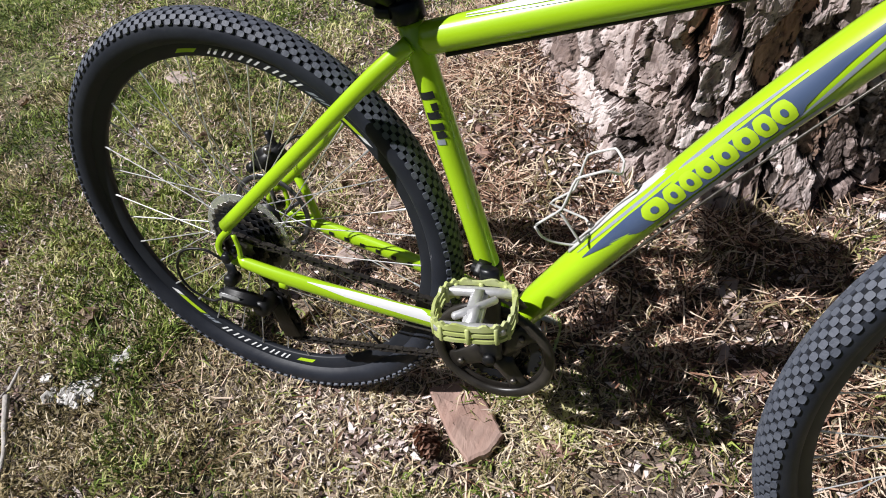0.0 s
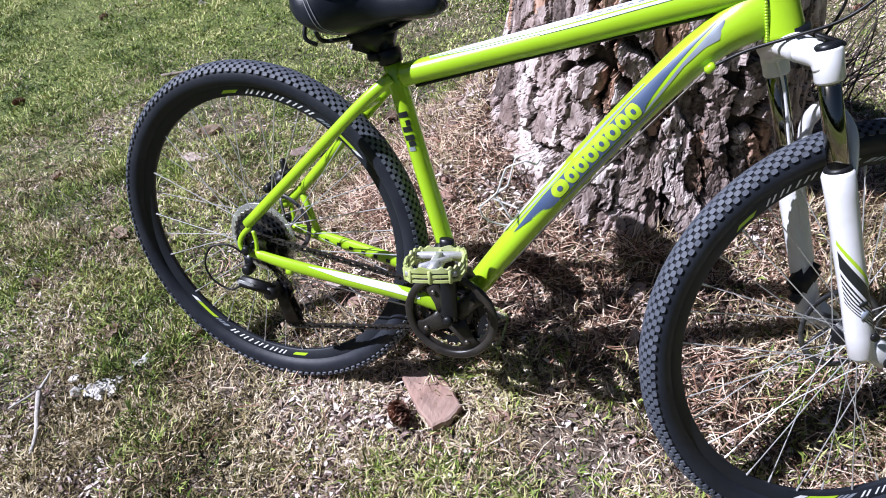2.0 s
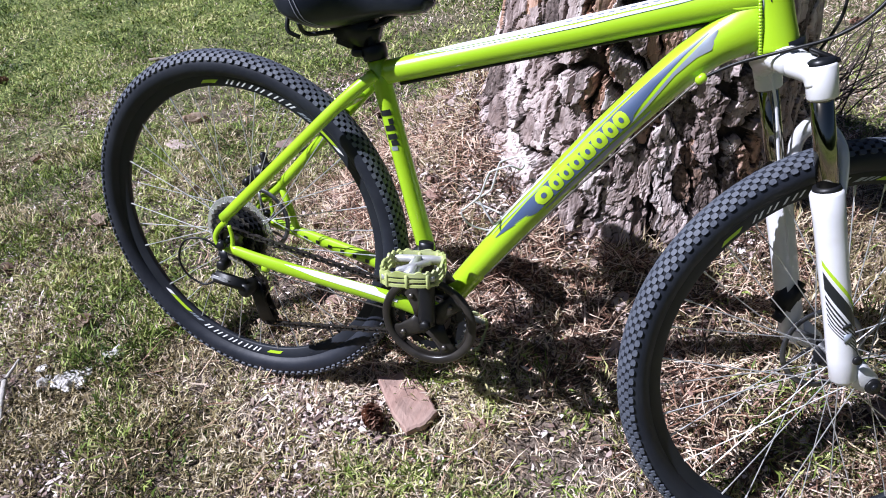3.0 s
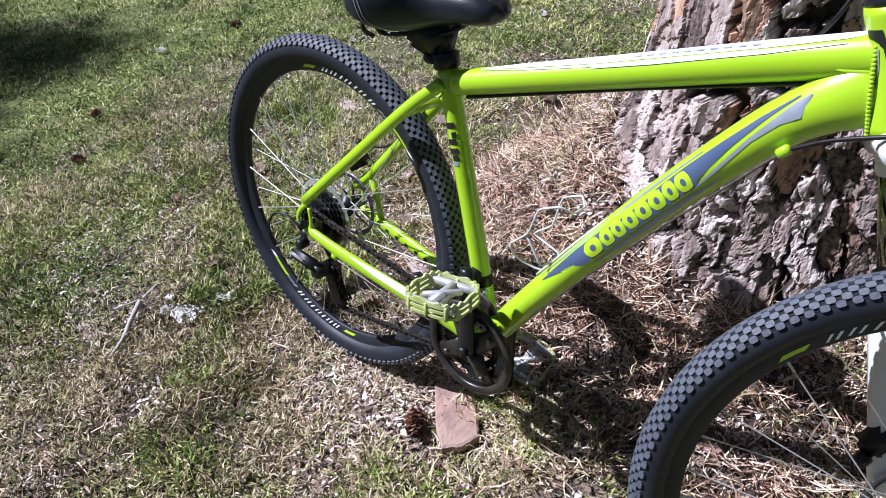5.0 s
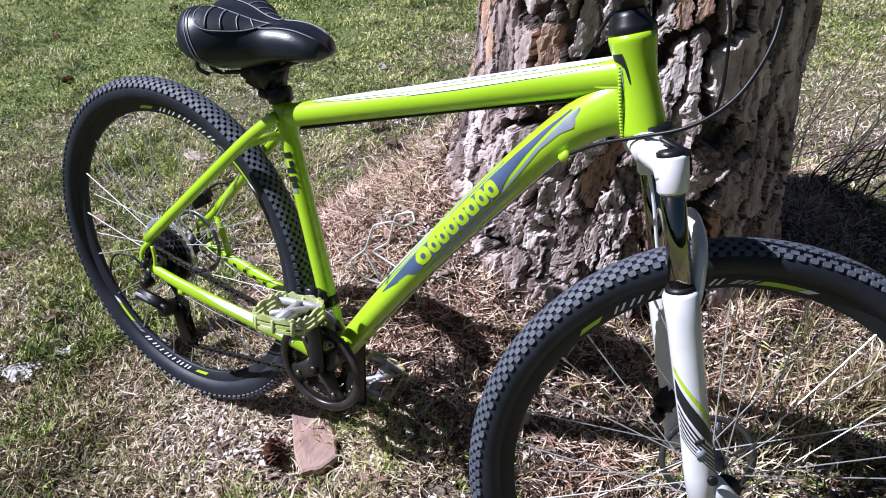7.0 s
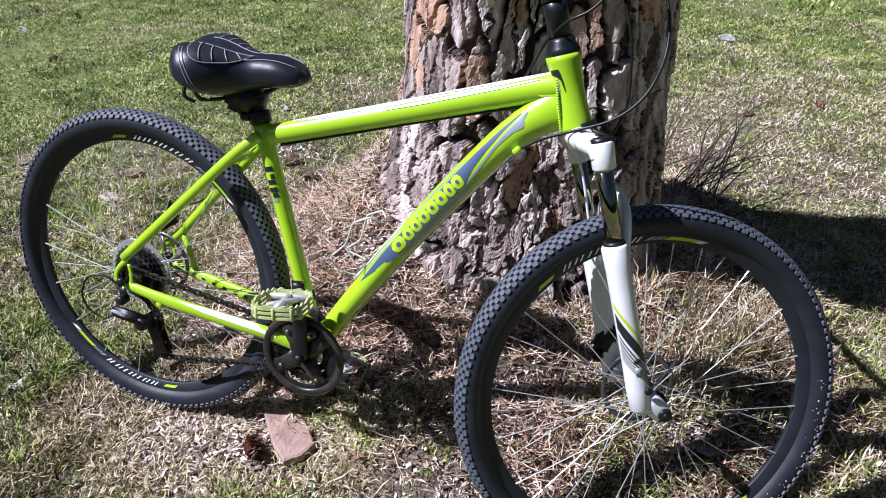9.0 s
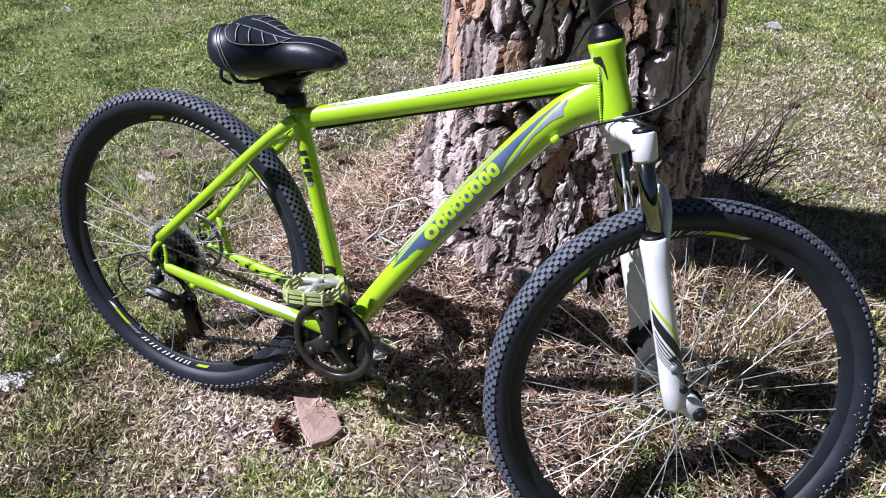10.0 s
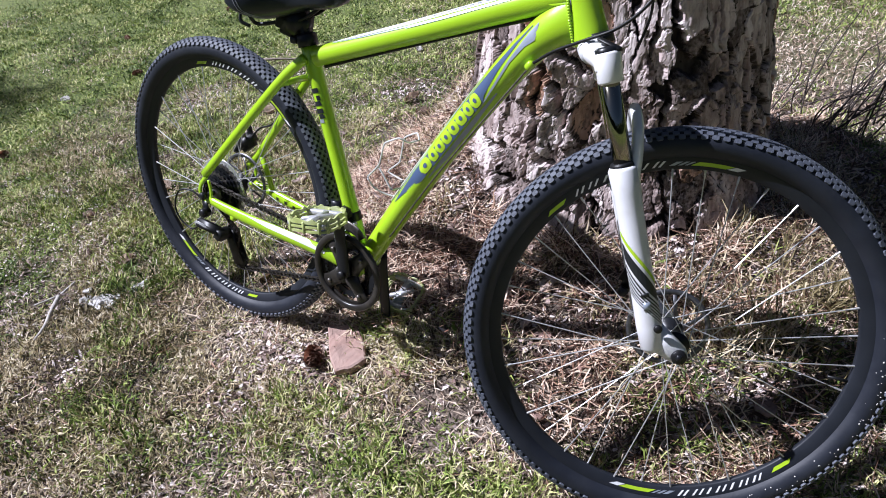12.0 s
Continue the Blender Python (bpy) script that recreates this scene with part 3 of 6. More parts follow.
tree = empty("pine_tree", Matrix.Translation(TREE))
tagged(tree, "old pine tree with thick flaking grey and orange bark", "tree")
bm = bmesh.new()
levels = [-0.1 + 0.025 * i for i in range(56)] + [1.35 + 0.3 * i for i in range(26)]
rows = []
for z in levels:
    fine = 0.010 if z < 1.3 else 0.02
    rows.append([bm.verts.new(on_trunk(d, z, fine * (noise.noise((math.cos(radians(d)) * 9, math.sin(radians(d)) * 9, z * 5)) - 2.0))) for d in range(0, 360, 4)])
for r0, r1 in zip(rows, rows[1:]):
    for k in range(90):
        bm.faces.new((r0[k], r0[(k + 1) % 90], r1[(k + 1) % 90], r1[k]))
bm.faces.new(rows[-1])
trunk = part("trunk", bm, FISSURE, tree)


def smoothstep(t):
    t = np.clip(t, 0, 1)
    return t * t * (3 - 2 * t)


def cells(u, v, wide, tall, seed):
    """Uneven cells over a surface: for each place its cell's own numbers, and how far it lies from the cell's rim."""
    gu, gv = u / wide, v / tall
    iu, iv = np.floor(gu), np.floor(gv)
    ca, cb = np.zeros_like(u), np.zeros_like(u)
    su, sv = np.zeros_like(u), np.zeros_like(u)
    first, second = np.full(u.shape, 9.0), np.full(u.shape, 9.0)
    for du in (-1, 0, 1):
        for dv in (-1, 0, 1):
            a, b = iu + du, iv + dv
            x, y = a + 0.5 + 0.9 * (chance(a, b, seed) - 0.5), b + 0.5 + 0.9 * (chance(a, b, seed + 0.37) - 0.5)
            d = 0.3 * np.hypot(gu - x, gv - y) + 0.7 * np.maximum(np.abs(gu - x + 0.25 * (gv - y)), np.abs(gv - y - 0.35 * (gu - x)))
            closer = d < first
            second = np.where(closer, first, np.minimum(second, d))
            ca, cb, su, sv = (np.where(closer, p, q) for p, q in ((a, ca), (b, cb), (x * wide, su), (y * tall, sv)))
            first = np.where(closer, d, first)
    return ca, cb, su, sv, (second - first) * wide * 0.6


def chance(a, b, seed):
    q = np.sin(a * 127.1 + b * 311.7 + seed * 74.7) * 43758.5453
    return q - np.floor(q)


def bark_sheet(deg0, deg1, z0, z1, cell, wide, tall, seed):
    """Relief of flaking bark over a stretch of trunk: grids of angle, height, plate number, how far each place stands out, and its masks."""
    arc = math.radians(deg1 - deg0) * 0.34
    u, v = np.meshgrid(np.arange(0, arc, cell), np.arange(z0, z1, cell * 1.25))
    wu = u + 0.050 * (value_noise(u, v * 0.6, 8, seed) - 0.5) + 0.026 * (value_noise(u, v, 26, seed + 1) - 0.5) + 0.013 * (value_noise(u, v, 75, seed + 2) - 0.5)
    wv = v + 0.090 * (value_noise(u, v * 0.6, 8, seed + 3) - 0.5) + 0.052 * (value_noise(u, v, 24, seed + 4) - 0.5) + 0.019 * (value_noise(u, v, 70, seed + 5) - 0.5)
    pa, pb, pu, pv, edge = cells(wu, wv, wide, tall, seed)
    plate = ((pa + 50) * 1000 + pb + 50).astype(int)
    high = smoothstep((v - 0.42) / 0.25)
    out = 0.012 + 0.010 * chance(pa, pb, seed + 2.0) + (wu - pu) * 0.08 * (chance(pa, pb, seed + 3.0) - 0.5) + (wv - pv) * 0.04 * (chance(pa, pb, seed + 4.0) - 0.5)
    tone = 0.34 * chance(pa, pb, seed + 5.0) - 0.14 + 0.04 * high
    torn_and_shade = np.zeros_like(u)
    # scales come away in layers, each with a ragged rim, its foot a little lifted
    for k, (size, long, step, levels, share) in enumerate(((0.058, 0.120, 0.0050, 4, 0.46), (0.025, 0.056, 0.0026, 3, 0.30), (0.010, 0.020, 0.0010, 2, 0.12))):
        s = seed + 10 + 7 * k
        fa, fb, fu, fv, rim = cells(wu + 0.4 * size * (value_noise(u, v, 0.9 / size, s) - 0.5), wv + 0.6 * size * (value_noise(u, v, 0.8 / size, s + 1) - 0.5), size, long, s)
        level = np.floor(chance(fa, fb, s + 2.0) * levels)
        calm = 1 - (0.40, 0.55, 0.65)[k] * high
        out += calm * (step * level + 0.45 * step * np.clip((fv - wv) / long, -1, 1) + (wu - fu) * 0.10 * (chance(fa, fb, s + 3.0) - 0.5))
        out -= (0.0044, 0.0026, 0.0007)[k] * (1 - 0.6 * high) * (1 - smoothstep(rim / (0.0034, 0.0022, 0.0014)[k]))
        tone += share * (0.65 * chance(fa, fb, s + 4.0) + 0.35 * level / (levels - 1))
        # the shade under a scale is painted dark along its lower right rim
        torn_and_shade = np.maximum(torn_and_shade, (1.0, 0.80, 0.45)[k] * (1 - (0.0, 0.45, 0.6)[k] * high) * (1 - smoothstep(rim / (0.0046, 0.0030, 0.0014)[k])) * ((fv - wv) / long + 0.5 * (wu - fu) / size > -0.12))
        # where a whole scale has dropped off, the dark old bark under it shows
        torn_and_shade = np.maximum(torn_and_shade, (0.62, 0.50, 0.0)[k] * (level < 1) * (chance(fa, fb, s + 7.0) < 0.60 - 0.25 * high) * smoothstep((rim - 0.0008) / 0.002))
        if k == 0:
            bare = value_noise(u, v, 3.0, seed + 20) + 0.36 * (v > 0.45) * (u < arc * 0.55) - 0.14 * (u > arc * 0.62)
            layer = np.where(chance(fa, fb, s + 6.0) < np.clip((bare - 0.56) * 2.4, 0.05, 0.72), 1.0, np.where(level < 1, 0.32, 0.0))
    out += 0.0022 * (value_noise(u, v * 0.30, 90, seed + 7) - 0.5)
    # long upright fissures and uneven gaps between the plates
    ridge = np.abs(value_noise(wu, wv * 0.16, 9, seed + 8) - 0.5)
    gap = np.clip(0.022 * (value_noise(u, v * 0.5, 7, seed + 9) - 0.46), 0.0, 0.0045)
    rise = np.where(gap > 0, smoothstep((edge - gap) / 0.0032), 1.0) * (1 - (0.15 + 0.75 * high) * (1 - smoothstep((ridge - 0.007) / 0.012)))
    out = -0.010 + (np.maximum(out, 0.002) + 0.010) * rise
    return deg0 + np.degrees(u / 0.34), v, plate, out, (layer, np.maximum(1 - rise, torn_and_shade), np.clip(tone, 0, 1))


def bark_pieces(deg, z, plate, out, layers):
    """Vertices and faces of each plate, its rim turned down into the trunk."""
    rows_, cols = out.shape
    solid = ~np.isnan(out)
    whole = solid[:-1, :-1] & solid[1:, :-1] & solid[:-1, 1:] & solid[1:, 1:]
    js, is_ = np.nonzero(whole)
    by_plate = {}
    for j, i in zip(js.tolist(), is_.tolist()):
        by_plate.setdefault(int(plate[j, i]), []).append((j, i))
    pieces = []
    for key, quads in by_plate.items():
        left = set(quads)
        while left:
            front, group = [left.pop()], []
            while front:
                j, i = front.pop()
                group.append((j, i))
                for q in ((j + 1, i), (j - 1, i), (j, i + 1), (j, i - 1)):
                    if q in left:
                        left.remove(q)
                        front.append(q)
            if len(group) >= 24:
                pieces.append((key, sorted(group)))
    for key, quads in pieces:
        index, verts, faces_, rim, masks = {}, [], [], {}, []

        def at(j, i):
            if (j, i) not in index:
                index[j, i] = len(verts)
                verts.append(on_trunk(deg[j, i], z[j, i], out[j, i]))
                masks.append(tuple(q[j, i] for q in layers))
            return index[j, i]
        for j, i in quads:
            q = (at(j, i), at(j, i + 1), at(j + 1, i + 1), at(j + 1, i))
            faces_.append(q)
            for a, b in zip(q, q[1:] + q[:1]):
                if (b, a) in rim:
                    del rim[b, a]
                else:
                    rim[a, b] = True
        place_of = {v_: k for k, v_ in index.items()}
        sunk = {}
        for a, b in rim:
            for w in (a, b):
                if w not in sunk:
                    sunk[w] = len(verts)
                    j, i = place_of[w]
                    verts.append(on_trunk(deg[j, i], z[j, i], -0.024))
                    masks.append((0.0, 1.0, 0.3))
            faces_.append((b, a, sunk[a], sunk[b]))
        yield key, verts, faces_, masks


def bark_mesh(name, verts, faces_, masks):
    me = bpy.data.meshes.new(name)
    me.from_pydata(verts, [], faces_)
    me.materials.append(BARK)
    for k, title in enumerate(("bare", "fissure_and_shade", "tone")):
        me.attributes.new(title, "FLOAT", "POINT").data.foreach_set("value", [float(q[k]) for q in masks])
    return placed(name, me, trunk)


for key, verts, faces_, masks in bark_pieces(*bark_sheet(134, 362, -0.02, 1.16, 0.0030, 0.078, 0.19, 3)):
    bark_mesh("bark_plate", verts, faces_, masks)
# bark of the far side and higher up, in one mesh
all_v, all_f, all_s = [], [], []
for zone in ((2, 134, -0.02, 1.16, 0.012, 0.09, 0.22, 5), (0, 358, 1.18, 3.2, 0.012, 0.09, 0.24, 6), (0, 358, 3.2, 8.9, 0.03, 0.12, 0.30, 7)):
    for key, verts, faces_, masks in bark_pieces(*bark_sheet(*zone)):
        o = len(all_v)
        all_v += verts
        all_f += [tuple(k + o for k in f) for f in faces_]
        all_s += masks
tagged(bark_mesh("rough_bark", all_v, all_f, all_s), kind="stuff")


# ---- limbs and crown, high over the path ----
def crown_tree(tree, base_r, height, first, limbs, reach, seed, needle_count, shift=0.0):
    pick = random.Random(seed)
    tips = []
    for k in range(limbs):
        z = first + (height - first) * (k + 0.5) / limbs
        a = k * 2.4 + pick.uniform(-0.3, 0.3)
        far = reach * (1 - 0.55 * (z - first) / (height - first)) * pick.uniform(0.7, 1.1)
        d = Vector((math.cos(a), math.sin(a), 0))
        pts = [d * (base_r * 0.5) + Vector((0, 0, z)), d * far * 0.5 + Vector((0, 0, z + 0.15 * far)), d * far + Vector((0, 0, z + 0.42 * far))]
        path = smooth_path([q + Vector((0, shift, 0)) for q in pts], 4)
        part("limb", tube(path, [0.06 * (1 - 0.8 * i / (len(path) - 1)) for i in range(len(path))], 6), FISSURE, tree)
        tips += [path[i] + Vector((pick.gauss(0, 0.15), pick.gauss(0, 0.15), pick.gauss(0, 0.1))) for i in (3, 5, 6, 7, 8)]
    tips.append(Vector((0, shift, height)))
    c = np.array([tips[i % len(tips)][:] for i in range(needle_count)])
    c += rng.normal(0, 0.14, c.shape)
    ob = strips("crown", c[:, 0], c[:, 1], c[:, 2], rng.uniform(0, 6.28, needle_count), rng.uniform(-0.5, 1.3, needle_count), rng.uniform(0.14, 0.26, needle_count),
                rng.uniform(0.012, 0.022, needle_count), rng.uniform(-0.2, 0.2, needle_count), NEEDLES)
    ob.parent = tree


crown_tree(tree, 0.2, 9.4, 6.0, 18, 2.2, 4, 14000, -lean_at(9.0))

# a second pine, unseen, added so that its crown shades the lawn
shade_tree = tagged(empty("pine_tree", Matrix.Translation((-8.42, -2.85, 0.0))), "unseen tall pine added to shade the lawn", "tree")
bm = tube([(0, 0, -0.1), (0.02, 0, 1.5), (0.0, 0.05, 4.0), (0, 0, 7.0)], [0.22, 0.17, 0.13, 0.05], 14)
part("trunk", bm, FISSURE, shade_tree)
crown_tree(shade_tree, 0.1, 7.2, 4.4, 16, 1.7, 6, 16000)

# ---- a line of far trees added all round the lawn, out of the camera's sight but in its reflections ----
bm, rows_ = bmesh.new(), []
for k in range(120):
    a = 2 * math.pi * k / 120
    row = []
    for j in range(9):
        lump = noise.noise((math.cos(a) * 9, math.sin(a) * 9, j * 0.7))
        r = 25 + 1.6 * lump + 0.35 * (j - 4) ** 2 * 0.12
        row.append(bm.verts.new((r * math.cos(a), r * math.sin(a), -0.5 + (0.95 + 0.35 * noise.noise((math.cos(a) * 4, math.sin(a) * 4, 3.3))) * j)))
    rows_.append(row)
for k in range(120):
    r0, r1 = rows_[k], rows_[(k + 1) % 120]
    for j in range(8):
        bm.faces.new((r0[j], r1[j], r1[j + 1], r0[j + 1]))
woods = tagged(part("far_woods", bm, NEEDLES), "unseen dark green line of trees added for reflections", "trees", kind="stuff")
n = 26000
a, h = rng.uniform(0, 2 * math.pi, n), rng.uniform(-0.3, 8.0, n)
reach = rng.normal(24.3, 0.8, n)
foliage = strips("foliage", reach * np.cos(a), reach * np.sin(a), h, rng.uniform(0, 6.28, n), rng.uniform(-0.6, 1.2, n), rng.uniform(0.3, 0.8, n), rng.uniform(0.15, 0.35, n), rng.uniform(-0.2, 0.3, n), NEEDLES)
foliage.parent = woods

# ---- the bicycle: x forward, y to its left, z up, from the rear axle ----
BIKE = Matrix(((0.99892, 0.0, 0.04649, 0.0), (-0.00974, 0.97779, 0.20938, 0.0), (-0.04545, -0.2096, 0.97673, 0.3537), (0, 0, 0, 1)))
STEER = Matrix(((0.91945, -0.39313, 0.00802, 1.0764), (0.36375, 0.85813, 0.36236, -0.0096), (-0.14934, -0.33026, 0.932, 0.3019), (0, 0, 0, 1)))
FRONT = BIKE.inverted() @ STEER      # the steered front end, in the bicycle's own axes

bicycle = tagged(empty("bicycle", BIKE), "lime green hardtail mountain bike leaning on a pine", "bicycle")

REAR_HUB = Vector((0.001, 0.006, 0.008))
BB = Vector((0.416, 0.0, -0.070))
SEAT_TOP = Vector((0.290, 0.0, 0.375))
HEAD_TOP, HEAD_LOW = Vector((0.836, 0.0, 0.566)), Vector((0.876, 0.0, 0.449))


def skin(name, path, radii, stations, mat, parent, label="", lift=0.0007, across=6):
    """A decal on a swept tube. stations: (share of the path's length, from, to), in degrees round it: 180 is the right side, 90 the top."""
    pts = [Vector(p) for p in path]
    marks = [0.0]
    for a, b in zip(pts, pts[1:]):
        marks.append(marks[-1] + (b - a).length)
    bm, rows_ = bmesh.new(), []
    for share, lo, hi in stations:
        d = share * marks[-1]
        i = min(max(k for k in range(len(marks)) if marks[k] <= d + 1e-9), len(pts) - 2)
        f = (d - marks[i]) / (marks[i + 1] - marks[i])
        p = pts[i].lerp(pts[i + 1], f)
        along = (pts[min(i + 2, len(pts) - 1)] - pts[max(i - 1, 0)]).normalized()
        s = Vector((0, 1, 0))
        s = (s - along * s.dot(along)).normalized()
        u = along.cross(s)
        if u.z < 0:
            u = -u
        (a0, b0), (a1, b1) = radii[i], radii[i + 1]
        ra, rb = a0 + (a1 - a0) * f + lift, b0 + (b1 - b0) * f + lift
        rows_.append([bm.verts.new(p + s * (ra * math.cos(radians(lo + (hi - lo) * k / across))) + u * (rb * math.sin(radians(lo + (hi - lo) * k / across)))) for k in range(across + 1)])
    for r0, r1 in zip(rows_, rows_[1:]):
        for k in range(across):
            bm.faces.new((r0[k], r0[k + 1], r1[k + 1], r1[k]))
    return part(name, bm, mat, parent, label)


def blob(s0, s1, lo, hi, power=3.0):
    """Stations of a rounded block between two places along a tube and two angles round it."""
    out = []
    for k in range(9):
        t = -1 + 2 * k / 8
        h = max(1 - abs(t) ** power, 0.0) ** (1 / power)
        h = max(h, 0.25)
        mid, half = (lo + hi) / 2, (hi - lo) / 2
        out.append((s0 + (s1 - s0) * (t + 1) / 2, mid - half * h, mid + half * h))
    return out


def spread_radii(values, n):
    """Radii for n points of a smooth path from (share, sideways, other) stations."""
    out = []
    for i in range(n):
        s = i / (n - 1)
        for (s0, a0, b0), (s1, a1, b1) in zip(values, values[1:]):
            if s0 <= s <= s1:
                f = (s - s0) / (s1 - s0)
                out.append((a0 + (a1 - a0) * f, b0 + (b1 - b0) * f))
                break
    return out


# frame tubes
down_path = smooth_path([(0.425, 0, -0.062), (0.52, 0, 0.085), (0.638, 0, 0.258), (0.735, 0, 0.385), (0.795, 0, 0.450), (0.850, 0, 0.488)], 8)
down_r = spread_radii([(0, 0.024, 0.022), (0.3, 0.026, 0.025), (0.75, 0.027, 0.028), (0.9, 0.026, 0.034), (1, 0.022, 0.036)], len(down_path))
down_tube = part("down_tube", tube(down_path, down_r, 24), LIME, bicycle)
top_path = smooth_path([(0.300, 0, 0.352), (0.335, 0, 0.363), (0.42, 0, 0.389), (0.58, 0, 0.438), (0.72, 0, 0.482), (0.852, 0, 0.522)], 8)
top_r = spread_radii([(0, 0.0135, 0.0135), (0.065, 0.0145, 0.0155), (0.075, 0.0185, 0.0195), (0.5, 0.0195, 0.020), (1, 0.0205, 0.023)], len(top_path))
top_tube = part("top_tube", tube(top_path, top_r, 24), LIME, bicycle)
seat_axis = (BB + Vector((0.007, 0.0, 0.0)) - SEAT_TOP).normalized()
seat_path = [SEAT_TOP + seat_axis * d for d in np.linspace(0, 0.43, 12)]
seat_r = [(0.0165, 0.0165)] * 12
seat_tube = part("seat_tube", tube(seat_path, seat_r, 24), LIME, bicycle)
head_dir = (HEAD_LOW - HEAD_TOP)
head_path = [HEAD_TOP + head_dir * s for s in (0, 0.06, 0.1, 0.2, 0.35, 0.5, 0.65, 0.8, 0.92, 1)]
head_r = [(r, r) for r in (0.0285, 0.0285, 0.0278, 0.0258, 0.0242, 0.0242, 0.0252, 0.0268, 0.0280, 0.0280)]
head_tube = part("head_tube", tube(head_path, head_r, 28), LIME, bicycle)
# weld beads where the main tubes meet the head tube
bm = bmesh.new()
for k in range(22):
    a = k / 21
    p = Vector((0.8345 + 0.020 * a, -0.0195 - 0.004 * math.sin(a * 3.1), 0.528 - 0.082 * a))
    bmesh.ops.create_icosphere(bm, subdivisions=1, radius=0.0030, matrix=Matrix.Translation(p))
tagged(part("weld_bead", bm, LIME, head_tube, "row of rippled weld beads"), kind="stuff")
part("weld_collar", tube([(0.808, 0, 0.500), (0.855, 0, 0.506)], [(0.019, 0.006), (0.019, 0.007)], 14), LIME, top_tube)

# stays and dropouts
for y_side in (-1, 1):
    if y_side < 0:
        stay = smooth_path([(0.296, -0.020, 0.354), (0.246, -0.036, 0.308), (0.146, -0.052, 0.205), (0.002, -0.066, 0.058)], 6)
    else:
        stay = smooth_path([(0.300, 0.020, 0.352), (0.250, 0.042, 0.305), (0.150, 0.055, 0.198), (0.047, 0.066, 0.086), (0.0, 0.069, 0.045)], 6)
    part("seat_stay", tube(stay, [(0.0085, 0.0105)] * len(stay), 14), LIME, bicycle)
    chain_path = smooth_path([(0.012, y_side * 0.068, -0.002), (0.10, y_side * 0.066, -0.016), (0.24, y_side * 0.056, -0.033), (0.34, y_side * 0.046, -0.046), (0.405, y_side * 0.036, -0.064)], 6)
    stay_r = spread_radii([(0, 0.008, 0.010), (0.25, 0.009, 0.0135), (0.7, 0.009, 0.0155), (1, 0.010, 0.015)], len(chain_path))
    chain_stay = part("chain_stay", tube(chain_path, stay_r, 14), LIME, bicycle)
    if y_side < 0:
        # white here also paints the sun's glare on the stay's upper flank
        skin("decal_panel", chain_path, stay_r, [(0.30, 126, 131), (0.46, 104, 158), (0.74, 98, 168), (0.86, 150, 168)], WHITE_INK, chain_stay, "white panel of decal and painted sun glare")
    if y_side > 0:
        for s in np.linspace(0.22, 0.80, 9):
            skin("decal_bar", chain_path, stay_r, [(s, 168, 200), (s + 0.022, 168, 200)], BLACK_INK, chain_stay, "short black print bar")
    else:
        part("cable_stop", box((0.016, 0.012, 0.014), pose(0.088, -0.068, -0.028, 0, 8, 0), 0.003), LIME, chain_stay)
    hoop = smooth_path([(0.010, y_side * 0.069, 0.056), (-0.010, y_side * 0.070, 0.034), (-0.018, y_side * 0.070, 0.012), (-0.006, y_side * 0.070, -0.006), (0.016, y_side * 0.069, -0.004)], 6)
    drop = part("dropout", tube(hoop, [(0.0032, 0.0055)] * len(hoop), 10), LIME, bicycle)
    web = smooth_path([(0.016, y_side * 0.069, 0.048), (0.020, y_side * 0.069, 0.024), (0.018, y_side * 0.069, 0.0)], 5)
    part("dropout_web", tube(web, [(0.003, 0.0045)] * len(web), 10), LIME, drop)
    part("axle_nut", lathe([(0.0, -0.006), (0.0085, -0.006), (0.0095, -0.003), (0.0095, 0.004), (0.0, 0.006)], 6), BLACK_METAL, bicycle, m=Matrix.Translation((REAR_HUB.x, y_side * 0.078, REAR_HUB.z)))
part("brake_brace", tube([(0.045, 0.066, 0.086), (0.060, 0.067, 0.050), (0.078, 0.067, -0.010)], [(0.006, 0.008)] * 3, 12), LIME, bicycle)
part("seat_stay_bridge", tube([(0.245, -0.038, 0.300), (0.245, 0.040, 0.300)], 0.007, 10), LIME, bicycle)
bm = lathe([(0.0, -0.037), (0.020, -0.037), (0.022, -0.034), (0.022, 0.034), (0.020, 0.037), (0.0, 0.037)], 24)
part("bottom_bracket", bm, LIME, bicycle, m=Matrix.Translation(BB))

# decals of the frame
skin("decal_band", down_path, down_r, [(0.275, 148, 150), (0.32, 144, 165), (0.40, 141, 199), (0.70, 140, 199), (0.712, 140, 186), (0.78, 140, 166), (0.85, 139, 152), (0.91, 138, 141)], NAVY, down_tube, "slate blue decal band")
pos, widths = 0.420, (0.050, 0.034, 0.033, 0.034, 0.035, 0.035, 0.029, 0.032)
for w in widths:
    block = skin("decal_block", down_path, down_r, blob(pos, pos + w * 0.97, 146, 197, 3.0), GREEN_INK, down_tube, "lime brand block on the blue band", 0.0013)
    skin("decal_hole", down_path, down_r, blob(pos + w * 0.34, pos + w * 0.64, 163, 181, 2.2), NAVY, block, lift=0.0018)
    pos += w
skin("decal_line", down_path, down_r, [(0.27, 126, 128), (0.36, 124, 134), (0.62, 124, 134), (0.74, 127, 131)], SILVER_INK, down_tube, "thin silver pinstripe")
skin("decal_line", down_path, down_r, [(0.68, 203, 205), (0.74, 188, 196), (0.82, 168, 178), (0.87, 158, 176), (0.90, 150, 182), (0.925, 146, 150)], SILVER_INK, down_tube, "silver arrow streak")
skin("decal_line", down_path, down_r, [(0.42, 212, 216), (0.50, 210, 230), (0.64, 210, 230), (0.74, 212, 218)], SILVER_INK, down_tube, "faded silver streak")
